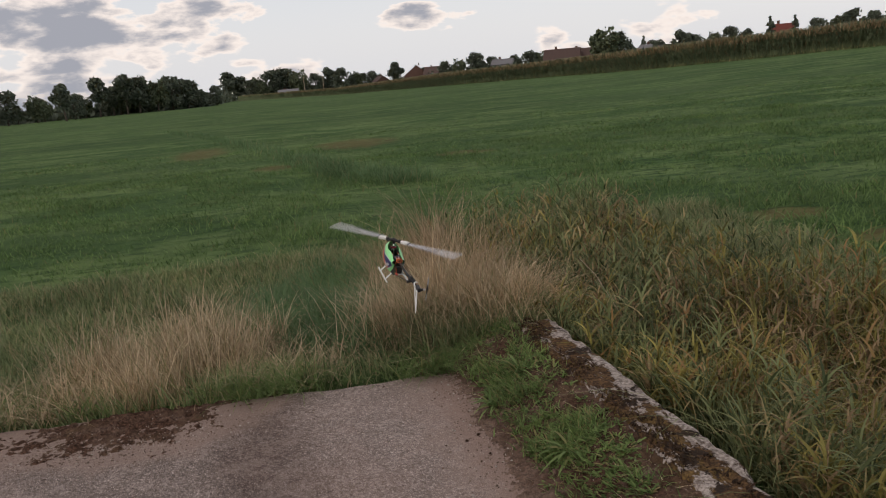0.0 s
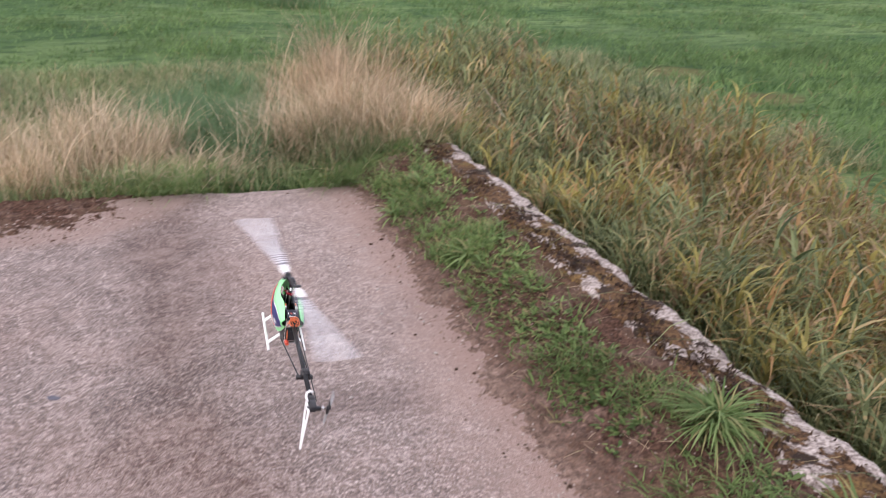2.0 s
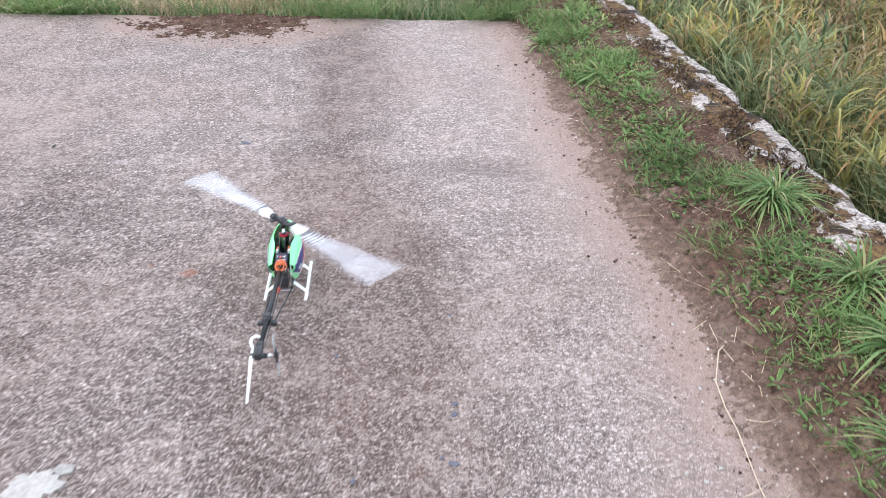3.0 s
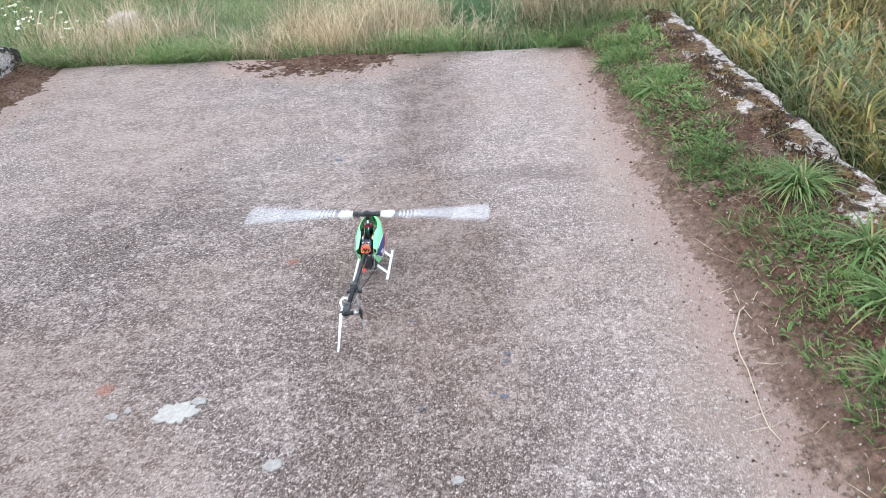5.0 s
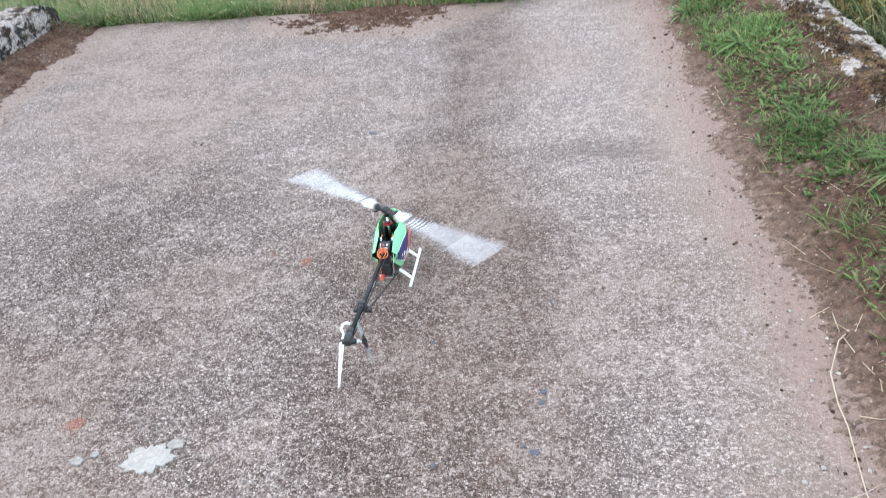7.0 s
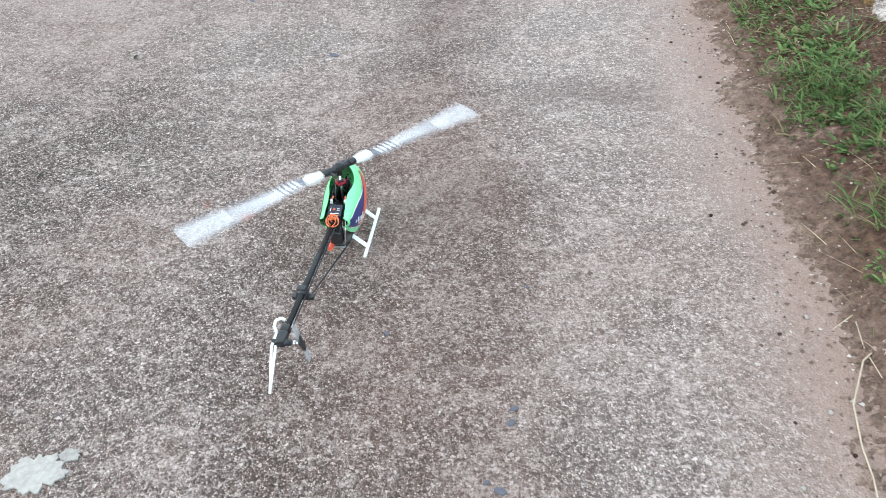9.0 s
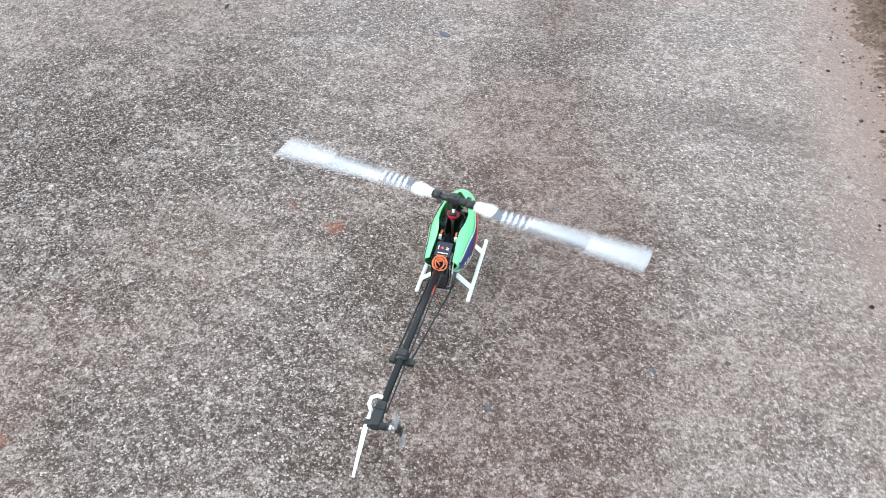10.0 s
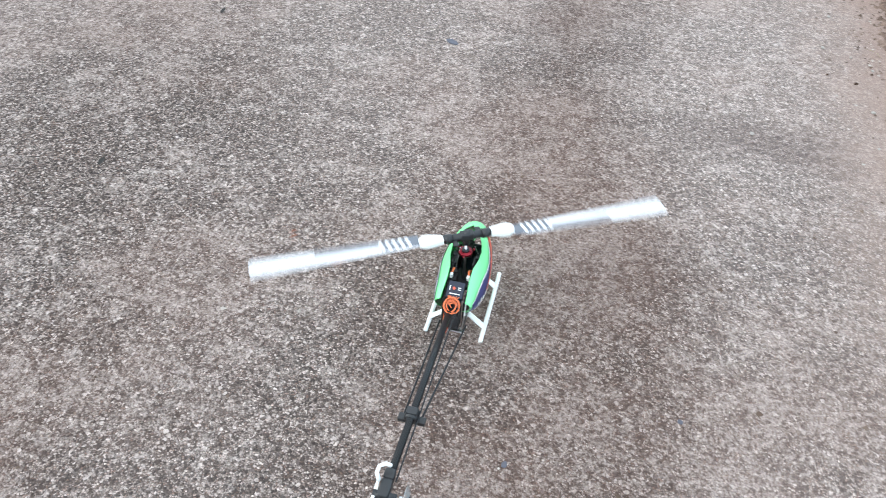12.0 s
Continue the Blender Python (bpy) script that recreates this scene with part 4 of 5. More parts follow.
    tagged(ob, "pale wooden utility pole beyond the field", "pole", "poles")


make_pole(3.75, 410, 9.0)
make_pole(5.0, 412, 9.0)

# the maize field's near edge: azimuth, distance
MAIZE = [(-0.6, 380), (2.5, 350), (6.0, 300), (9.5, 225), (13.5, 170), (17.0, 150), (21.0, 133), (26.0, 110), (31.6, 98), (38.0, 95), (44.0, 92), (54.0, 88), (66.0, 86)]


def make_maize():
    line = np.array([polar(a, d) for a, d in MAIZE])
    seg = np.linalg.norm(np.diff(line, axis=0), axis=1)
    run = np.concatenate([[0], np.cumsum(seg)])

    def at(s, back):
        k = np.clip(np.searchsorted(run, s) - 1, 0, len(seg) - 1)
        f = (s - run[k]) / seg[k]
        p = line[k] + (line[k + 1] - line[k]) * f[:, None]
        out = p / np.linalg.norm(p, axis=1)[:, None]
        return p + out * back[:, None]

    count = 9000
    s = rng.rand(count) ** 0.62 * run[-1]
    p = at(s, np.abs(rng.normal(0, 1.1, count)))
    tall = 2.25 + 0.35 * rng.rand(count)
    root = on_land(p[:, 0], p[:, 1])
    base, length, width = [root], [tall], [np.full(count, 0.05)]
    for k in range(6):
        f = 0.25 + 0.7 * (k + rng.rand(count)) / 6
        q = root.copy()
        q[:, 2] += tall * f
        base.append(q)
        length.append(0.75 - 0.3 * f)
        width.append(0.09 + 0.05 * rng.rand(count))
    tagged(blade_mesh("maize_plants", np.concatenate(base), np.concatenate(length) * np.ones(count * 7), np.concatenate(width), 0.35, CORN, 0.6, 2),
           "tall green maize plants at the edge of the field", "maize", kind="stuff")
    top = root.copy()
    top[:, 2] += tall - 0.55
    spread = np.concatenate([top, top, top]) + rng.normal(0, 0.08, (count * 3, 3))
    tagged(blade_mesh("maize_tassels", spread, 0.55 + 0.2 * rng.rand(count * 3), np.full(count * 3, 0.09), 0.35, TASSEL, 0.2, 2), "brown maize tassels along the top of the crop", "maize", kind="stuff")
    # the closed mass of the crop behind its edge
    s = np.linspace(0, run[-1], 700)
    backs = np.array([0.9, 1.1, 4.0, 12.0, 30.0, 60.0])
    verts = []
    for k, b in enumerate(backs):
        q = at(s, np.full(len(s), b))
        z = land(q[:, 0], q[:, 1]) + (0 if k == 0 else 2.25 + 0.13 * rng.rand(len(s)) - 0.012 * b)
        verts.append(np.stack([q[:, 0], q[:, 1], z], 1))
    verts = np.concatenate(verts)
    i = np.arange(len(verts)).reshape(len(backs), len(s))
    faces = np.stack([i[:-1, :-1], i[:-1, 1:], i[1:, 1:], i[1:, :-1]], -1).reshape(-1, 4)
    wall = faces[:len(s) - 1]
    tagged(raw("maize_crop", verts, wall, CORN_MASS), "dense dark green maize", "maize", kind="stuff")
    tagged(raw("maize_canopy", verts, faces[len(s) - 1:], TASSEL_MASS), "brownish canopy of ripe maize", "maize", kind="stuff")


CORN_MASS = plain("maize mass", (0.145, 0.18, 0.09), 0.95, 0.6, 1.6, 0.8)
TASSEL_MASS = plain("maize canopy", (0.26, 0.19, 0.10), 0.95, 0.45, 1.8, 0.8)
make_maize()
# rough weeds along the foot of the maize
_s = rng.uniform(6, 60, 3000)
_d = np.interp(_s, [a for a, _ in MAIZE], [d for _, d in MAIZE]) - np.abs(rng.normal(0, 1.2, 3000))
_x, _y = _d * np.sin(np.radians(_s)), _d * np.cos(np.radians(_s))
tagged(blade_mesh("margin_weeds", on_land(_x, _y), 0.25 + 0.3 * rng.rand(3000), 0.06 + 0.05 * rng.rand(3000), 0.5, REED, 0.4, 2), "rough pale weeds along the maize", "weeds", kind="stuff")


# ---------------------------------------------------------------- model helicopter
GREEN = plain("bright green painted shell", (0.27, 0.83, 0.34), 0.4, 0.06, 40.0, Coat_Weight=0.3)
BLUE = plain("dark blue decal", (0.028, 0.035, 0.15), 0.35, 0.15, 60.0)
RED = plain("red decal", (0.66, 0.10, 0.055), 0.35, 0.1, 60.0)
ORANGE = plain("orange wire", (0.66, 0.16, 0.055), 0.5, 0.1, 60.0)
WHITE = plain("white plastic", (0.80, 0.80, 0.78), 0.45, 0.06, 80.0)
BLADE = plain("white rotor blade", (0.70, 0.70, 0.73), 0.35, 0.05, 20.0)
BLACK = plain("black plastic", (0.016, 0.016, 0.018), 0.45, 0.3, 90.0)
NAVY = plain("dark electronics case", (0.012, 0.015, 0.032), 0.4, 0.3, 90.0)
SILVER = plain("bare metal", (0.62, 0.62, 0.63), 0.28, 0.1, 90.0, Metallic=1.0)
MAROON = plain("dark red anodised metal", (0.22, 0.015, 0.025), 0.3, 0.2, 90.0, Metallic=0.8)
SMOKE = plain("translucent grey blade", (0.45, 0.47, 0.48), 0.35, 0.1, 40.0, Alpha=0.45)
CARBON = carbon()
GREYBAR = plain("dark grey print", (0.13, 0.14, 0.17), 0.4, 0.1, 60.0)
ROOT_GREY = plain("grey print", (0.24, 0.24, 0.26), 0.4, 0.1, 60.0)

# the shell: stations along its length: y, half width, floor, top, and half the opening at the top
SHELL = [(-0.124, 0.034, 0.112, 0.141, 0.0245), (-0.105, 0.039, 0.088, 0.149, 0.0235), (-0.080, 0.043, 0.064, 0.158, 0.0215), (-0.055, 0.047, 0.044, 0.167, 0.0225),
         (-0.030, 0.049, 0.040, 0.175, 0.0285), (-0.010, 0.049, 0.038, 0.180, 0.0295), (0.012, 0.047, 0.037, 0.182, 0.0245), (0.032, 0.044, 0.038, 0.181, 0.0125),
         (0.044, 0.041, 0.039, 0.178, 0.0), (0.070, 0.036, 0.042, 0.166, 0.0), (0.095, 0.028, 0.050, 0.145, 0.0), (0.115, 0.019, 0.060, 0.120, 0.0), (0.128, 0.008, 0.074, 0.098, 0.0)]


def shell_at(y, f, off=0.0):
    """A point on the shell: f runs from 0 at the lower right rim over the opening's rim (1); negative f is the left side."""
    rows = SHELL
    k = max(0, min(len(rows) - 2, next((i for i in range(len(rows) - 1) if y <= rows[i + 1][0]), len(rows) - 2)))
    t = (y - rows[k][0]) / (rows[k + 1][0] - rows[k][0])
    half, low, top, gap = (rows[k][c] + (rows[k + 1][c] - rows[k][c]) * t for c in (1, 2, 3, 4))
    side, f = (1, f) if f >= 0 else (-1, -f)
    stop = math.acos(min(1.0, gap / half)) if gap > 0 else math.pi / 2
    a = -0.95 + (stop + 0.95) * f
    mid = low + (top - low) * 0.45
    x = math.cos(a) * (half + off)
    z = mid + (math.sin(a) * ((top - mid) + off) if a > 0 else math.sin(a) / math.sin(0.95) * (mid - low))
    return Vector((side * x, y, z))


def shell_patch(bm, y0, y1, f0, f1, side, off, rows=10, cols=10, thick=0.0):
    """A piece of the shell; f0 and f1 may be functions of the way along."""
    grid = []
    for i in range(rows + 1):
        t = i / rows
        y = y0 + (y1 - y0) * t
        lo, hi = (f(t) if callable(f) else f for f in (f0, f1))
        grid.append([bm.verts.new(shell_at(y, side * max(0.0001, lo + (hi - lo) * j / cols), off)) for j in range(cols + 1)])
    for i in range(rows):
        for j in range(cols):
            quad = (grid[i][j], grid[i][j + 1], grid[i + 1][j + 1], grid[i + 1][j])
            bm.faces.new(quad if side < 0 else quad[::-1])
    return bm


def make_canopy(heli):
    bm = bmesh.new()
    for side in (1, -1):
        shell_patch(bm, -0.124, 0.128, 0.0, 1.0, side, 0.0, 40, 12)
        shell_patch(bm, -0.124, 0.128, 0.0, 1.0, side, -0.0016, 40, 12)
    bmesh.ops.remove_doubles(bm, verts=bm.verts, dist=0.0003)
    shell = part("canopy", bm, GREEN, heli, "bright green canopy shell open at the top", True)
    for side in (1, -1):
        bm = shell_patch(bmesh.new(), -0.116, 0.035, lambda t: 0.16 + 0.10 * t, lambda t: 0.66 + 0.10 * t - 0.30 * max(0, t - 0.8), side, 0.0010, 14, 6)
        part("blue_decal", bm, BLUE, shell, "dark blue decal", True)
        bm = shell_patch(bmesh.new(), -0.070, 0.055, lambda t: 0.24 + 0.12 * t, lambda t: 0.30 + 0.40 * math.sin(min(1, t * 1.25) * 1.57), side, 0.0017, 14, 6)
        part("red_decal", bm, RED, shell, "red flame decal", True)
        for lo, hi, y0, y1 in ((0.66, 0.69, -0.116, 0.030), (0.17, 0.20, -0.112, 0.040), (0.29, 0.315, -0.075, 0.02)):
            bm = shell_patch(bmesh.new(), y0, y1, lambda t, v=lo: v + 0.10 * t, lambda t, v=hi: v + 0.10 * t, side, 0.0022, 14, 1)
            part("white_stripe", bm, WHITE, shell, "white decal stripe", True)
        for k in range(4):
            bm = shell_patch(bmesh.new(), -0.092 + k * 0.014, -0.084 + k * 0.014, 0.36, 0.46 + 0.03 * (k % 2), side, 0.0026, 2, 2)
            part("white_mark", bm, WHITE, shell, "white decal mark", True)


def make_landing_gear(heli):
    for side in (-1, 1):
        bm = tube(bmesh.new(), [(side * 0.056, -0.098, 0.0045), (side * 0.056, 0.085, 0.0045), (side * 0.056, 0.098, 0.007)], 0.0045, 10)
        part("skid", bm, WHITE, heli, "white plastic skid", True)
        for y in (0.057, -0.059):
            bm = bmesh.new()
            line = [(0.018, 0.036), (0.024, 0.034), (0.055, 0.006)]
            for (x0, z0), (x1, z1) in zip(line, line[1:]):
                a, b = Vector((side * x0, y, z0)), Vector((side * x1, y, z1))
                m = (b - a).to_track_quat("X", "Z").to_matrix().to_4x4()
                box(bm, (a + b) / 2, ((b - a).length + 0.002, 0.013, 0.0026), m)
            part("strut", bm, WHITE, heli, "white plastic strut")


def make_mechanics(heli):
    for side in (-1, 1):
        bm = bmesh.new()
        outline = [(-0.112, 0.045), (-0.06, 0.032), (0.07, 0.034), (0.085, 0.060), (0.060, 0.085), (0.035, 0.130), (-0.02, 0.150), (-0.06, 0.138), (-0.118, 0.128), (-0.120, 0.060)]
        plate(bm, outline, 0.002, lambda u, v, w, s=side: (s * 0.020 + w, u, v))
        part("side_frame", bm, CARBON, heli, "black carbon side frame")
    bm = bmesh.new()
    box(bm, (0, 0.05, 0.062), (0.034, 0.10, 0.034), bevel=0.003)
    part("battery", bm, NAVY, heli, "dark battery pack")
    for x, y, z, a in ((-0.022, -0.018, 0.132, 8), (0.022, -0.018, 0.132, -8), (0.0, 0.028, 0.128, 0), (-0.014, -0.052, 0.118, 0)):
        bm = bmesh.new()
        box(bm, (x, y, z), (0.011, 0.026, 0.024), Matrix.Rotation(radians(a), 4, "Y"), 0.0015)
        box(bm, (x, y, z + 0.004), (0.012, 0.036, 0.003), Matrix.Rotation(radians(a), 4, "Y"))
        rod(bm, (x, y + 0.006, z + 0.010), (x, y + 0.006, z + 0.018), 0.004)
        servo = part("servo", bm, BLACK, heli)
        bm = bmesh.new()
        box(bm, (x, y + 0.010, z + 0.017), (0.004, 0.018, 0.002), bevel=0.0006)
        part("servo_horn", bm, BLACK, servo)
        bm = bmesh.new()
        rod(bm, (x, y + 0.016, z + 0.016), (x * 0.75, -0.018 + (y + 0.024) * 0.3, 0.180), 0.0011, sides=6)
        part("link_rod", bm, SILVER, heli)
    for x in (-0.0165, 0.0165):
        bm = bmesh.new()
        box(bm, (x, -0.066, 0.142), (0.006, 0.007, 0.010), bevel=0.001)
        part("white_plug", bm, WHITE, heli, "small white plastic plug")
    for x in (-0.0165, 0.0165):
        bm = tube(bmesh.new(), [(x, -0.062, 0.146), (x * 0.9, -0.052, 0.147), (x * 1.1, -0.042, 0.138)], 0.0022, 6)
        part("servo_lead", bm, ORANGE, heli, "short orange servo lead")
    bm = bmesh.new()
    box(bm, (0, -0.100, 0.137), (0.032, 0.036, 0.012), Matrix.Rotation(radians(14), 4, "X"), 0.0015)
    unit = part("control_unit", bm, NAVY, heli, "dark flight control unit with a red mark")
    tilt = Matrix.Translation((0, -0.100, 0.137)) @ Matrix.Rotation(radians(14), 4, "X")
    for at, size, mat in (((-0.003, 0.002, 0.0064), (0.006, 0.003, 0.0006), RED), ((-0.003, 0.002, 0.0064), (0.003, 0.006, 0.0006), RED),
                          ((0.007, 0.004, 0.0064), (0.006, 0.0016, 0.0006), WHITE), ((0.007, 0.000, 0.0064), (0.006, 0.0016, 0.0006), WHITE),
                          ((-0.011, 0.002, 0.0064), (0.0016, 0.010, 0.0006), WHITE), ((0, -0.010, 0.0064), (0.020, 0.0018, 0.0006), WHITE)):
        bm = bmesh.new()
        box(bm, tilt @ Vector(at), size, Matrix.Rotation(radians(14), 4, "X"))
        part("mark", bm, mat, unit)
    # coiled orange servo lead
    bm = bmesh.new()
    line = []
    for k in range(60):
        a = k / 59 * 4.4 * 2 * math.pi
        r = 0.0132 + 0.0040 * math.sin(a * 0.7)
        line.append((math.cos(a) * r * 0.95 + 0.002, -0.143 + 0.70 * math.sin(a) * r - 0.0014 * math.sin(a * 1.3), 0.141 + math.sin(a) * r * 0.55 + 0.0035 * math.sin(a * 1.3)))
    tube(bm, line, 0.0012, 6)
    tube(bm, [(-0.002, -0.146, 0.148), (0.006, -0.141, 0.150), (0.003, -0.136, 0.149), (-0.006, -0.143, 0.150), (0.004, -0.149, 0.143)], 0.0012, 6)
    tube(bm, [(-0.010, -0.135, 0.140), (-0.014, -0.128, 0.125), (-0.014, -0.132, 0.095), (-0.012, -0.136, 0.072)], 0.0016, 6)
    tube(bm, [(-0.008, -0.120, 0.142), (0.0, -0.130, 0.147), (0.008, -0.138, 0.142)], 0.0015, 6)
    for k in range(5):
        tube(bm, [(-0.010 + k * 0.005, -0.117, 0.140), (-0.008 + k * 0.004, -0.126, 0.143), (-0.004 + k * 0.002, -0.136, 0.140)], 0.0011, 6)
    part("lead", bm, ORANGE, heli, "coiled orange servo lead", True)
    bm = bmesh.new()
    rod(bm, (-0.012, -0.128, 0.060), (-0.012, -0.146, 0.062), 0.007, 0.0055, 14)
    part("tail_lamp", bm, RED, heli, "small red plastic cap")
    bm = bmesh.new()
    box(bm, (0, -0.118, 0.080), (0.030, 0.024, 0.036), bevel=0.003)
    part("boom_block", bm, BLACK, heli)
    for x in (0.012, 0.022):
        bm = bmesh.new()
        tube(bm, [(x, -0.100, 0.120), (x + 0.003, -0.128, 0.105), (x, -0.130, 0.070), (x - 0.006, -0.118, 0.056)], 0.0018, 6)
        part("wire", bm, SILVER if x > 0.02 else BLACK, heli)
    bm = bmesh.new()
    box(bm, (0.006, -0.122, 0.052), (0.040, 0.008, 0.004), bevel=0.001)
    part("rear_bar", bm, SILVER, heli, "bare metal cross bar")
    # mast and swashplate
    bm = rod(bmesh.new(), (0, -0.024, 0.060), (0, -0.024, 0.216), 0.0030)
    part("mast", bm, SILVER, heli, "steel rotor mast", True)
    bm = rod(bmesh.new(), (0, -0.024, 0.168), (0, -0.024, 0.173), 0.0140, 0.0130, 24)
    for a in (30, 150, 270):
        p = Vector((math.cos(radians(a)) * 0.017, -0.024 + math.sin(radians(a)) * 0.017, 0.171))
        bmesh.ops.create_uvsphere(bm, u_segments=8, v_segments=6, radius=0.0026, matrix=Matrix.Translation(p))
    part("swashplate", bm, MAROON, heli, "dark red anodised swashplate", True)
    bm = rod(bmesh.new(), (0, -0.024, 0.173), (0, -0.024, 0.178), 0.0075, 0.0065, 20)
    part("swash_bearing", bm, BLACK, heli, "", True)
    bm = rod(bmesh.new(), (0, -0.024, 0.090), (0, -0.024, 0.098), 0.027, 0.027, 40)
    part("main_gear", bm, BLACK, heli, "", False)


BOOM_A, BOOM_B = Vector((0, -0.100, 0.126)), Vector((-0.004, -0.560, 0.160))


def boom_at(y):
    return BOOM_A.lerp(BOOM_B, (y - BOOM_A.y) / (BOOM_B.y - BOOM_A.y))


def make_tail(heli):
    bm = rod(bmesh.new(), BOOM_A, BOOM_B, 0.0062, sides=20)
    part("tail_boom", bm, CARBON, heli, "black carbon tail boom", True)
    bm = rod(bmesh.new(), boom_at(-0.12) + Vector((0.012, 0, 0.004)), boom_at(-0.53) + Vector((0.012, 0, 0.004)), 0.0014, sides=6)
    part("pushrod", bm, CARBON, heli, "thin tail pushrod")
    clamp = boom_at(-0.399)
    bm = rod(bmesh.new(), clamp + Vector((0, 0.009, -0.0006)), clamp + Vector((0, -0.009, 0.0006)), 0.0118, sides=20)
    box(bm, clamp + Vector((0, 0, -0.011)), (0.046, 0.013, 0.009), bevel=0.0012)
    box(bm, clamp + Vector((0, 0, 0.010)), (0.018, 0.014, 0.010), bevel=0.0012)
    part("boom_clamp", bm, BLACK, heli, "black plastic boom clamp", True)
    for side in (-1, 1):
        bm = rod(bmesh.new(), (side * 0.026, -0.108, 0.055), clamp + Vector((side * 0.015, 0.004, -0.011)), 0.0019, sides=8)
        part("boom_brace", bm, CARBON, heli, "thin black boom brace")
    tail = boom_at(-0.545)
    bm = bmesh.new()
    box(bm, tail, (0.018, 0.032, 0.020), bevel=0.004)
    box(bm, tail + Vector((0, 0.024, 0.001)), (0.017, 0.018, 0.018), bevel=0.003)
    rod(bm, tail + Vector((-0.016, -0.010, 0)), tail + Vector((0.020, -0.010, 0)), 0.0065, sides=14)
    part("tail_case", bm, BLACK, heli, "black tail gear case", True)
    bm = rod(bmesh.new(), tail + Vector((0.018, -0.010, 0)), tail + Vector((0.040, -0.010, 0)), 0.0024, sides=10)
    rod(bm, tail + Vector((0.024, -0.010, 0)), tail + Vector((0.029, -0.010, 0)), 0.0055, sides=14)
    part("tail_shaft", bm, SILVER, heli, "bare metal tail shaft and slider", True)
    # fin: a hollow strip frame below, a short horn above
    bm = bmesh.new()
    x = -0.018
    tip = (-0.598, 0.060)
    for a, b, w0, w1 in (((-0.530, 0.158), tip, 0.0042, 0.0026), ((-0.570, 0.158), tip, 0.0042, 0.0026), ((-0.528, 0.160), (-0.572, 0.160), 0.005, 0.005)):
        way = Vector((b[0] - a[0], b[1] - a[1])).normalized()
        s = Vector((-way.y, way.x))
        out = [(a[0] + s.x * w0 / 2, a[1] + s.y * w0 / 2), (a[0] - s.x * w0 / 2, a[1] - s.y * w0 / 2), (b[0] - s.x * w1 / 2, b[1] - s.y * w1 / 2), (b[0] + s.x * w1 / 2, b[1] + s.y * w1 / 2)]
        lean = -0.13
        plate(bm, out, 0.005, lambda u, v, w: (x + w + (v - 0.16) * -lean, u, v))
    bmesh.ops.recalc_face_normals(bm, faces=bm.faces)
    part("tail_fin", bm, WHITE, heli, "white hollow tail fin")
    bm = tube(bmesh.new(), [(-0.016, -0.536, 0.166), (-0.021, -0.530, 0.176), (-0.019, -0.522, 0.183), (-0.010, -0.518, 0.186), (-0.002, -0.517, 0.182)], 0.0034, 8)
    part("fin_horn", bm, WHITE, heli, "white curled horn over the tail case", True)


def make_rotor(heli):
    """The main rotor about its own axis: yoke, grips and two blades."""
    bm = bmesh.new()
    rod(bm, (-0.047, 0, 0), (0.047, 0, 0), 0.0075, sides=16)
    box(bm, (0, 0, 0.001), (0.026, 0.016, 0.017), bevel=0.003)
    rod(bm, (0, 0, -0.020), (0, 0, 0.012), 0.0065, sides=14)
    for side in (-1, 1):
        rod(bm, (side * 0.030, 0, 0), (side * 0.044, 0, 0), 0.0092, sides=16)
        box(bm, (side * 0.026, side * 0.012, -0.002), (0.010, 0.018, 0.005), bevel=0.0015)
    yoke = part("main_rotor", bm, BLACK, heli, "black rotor head", True)
    yoke.location = (0, -0.024, 0.211)
    for side in (-1, 1):
        bm = bmesh.new()
        outline = [(0.045, -0.0080), (0.056, -0.0105), (0.070, -0.0150), (0.083, -0.0155), (0.093, -0.0090), (0.093, 0.0075), (0.080, 0.0125), (0.062, 0.0105), (0.045, 0.0080)]
        plate(bm, outline, 0.013, lambda u, v, w, s=side: (s * u, s * v, w))
        bmesh.ops.recalc_face_normals(bm, faces=bm.faces)
        bmesh.ops.bevel(bm, geom=list(bm.edges), offset=0.002, segments=2, affect="EDGES")
        grip = part("blade_grip", bm, WHITE, yoke, "white blade grip")
        # blade with a rounded nose and a thin rear edge
        bm = bmesh.new()
        section = [(0.0085, 0.0), (0.0065, 0.0016), (0.0, 0.0020), (-0.010, 0.0014), (-0.0225, 0.0002), (-0.010, -0.0010), (0.0, -0.0016), (0.0065, -0.0014)]
        rings = []
        for u, c in ((0.080, 0.55), (0.098, 0.8), (0.118, 1.0), (0.25, 1.0), (0.38, 1.0), (0.398, 0.98), (0.405, 0.85)):
            rings.append([bm.verts.new((side * u, side * v * c, w)) for v, w in section])
        for one, two in zip(rings, rings[1:]):
            for k in range(len(section)):
                bm.faces.new((one[k], one[(k + 1) % 8], two[(k + 1) % 8], two[k]))
        bm.faces.new(rings[0])
        bm.faces.new(rings[-1])
        bmesh.ops.recalc_face_normals(bm, faces=bm.faces)
        part("blade", bm, BLADE, yoke, "white rotor blade")
        bm = bmesh.new()
        box(bm, (side * 0.128, side * -0.0075, 0.0021), (0.074, 0.026, 0.0006))
        part("root_field", bm, GREYBAR, yoke, "dark grey printed blade root")
        bm = bmesh.new()
        box(bm, (side * 0.226, side * -0.0150, 0.0016), (0.120, 0.014, 0.0006))
        part("rear_strip", bm, ROOT_GREY, yoke, "grey rear edge of the blade")
        for k in range(5):
            bm = bmesh.new()
            box(bm, (side * (0.112 + k * 0.0125), side * -0.007, 0.0026), (0.0058, 0.025, 0.0006), Matrix.Rotation(radians(12), 4, "Z"))
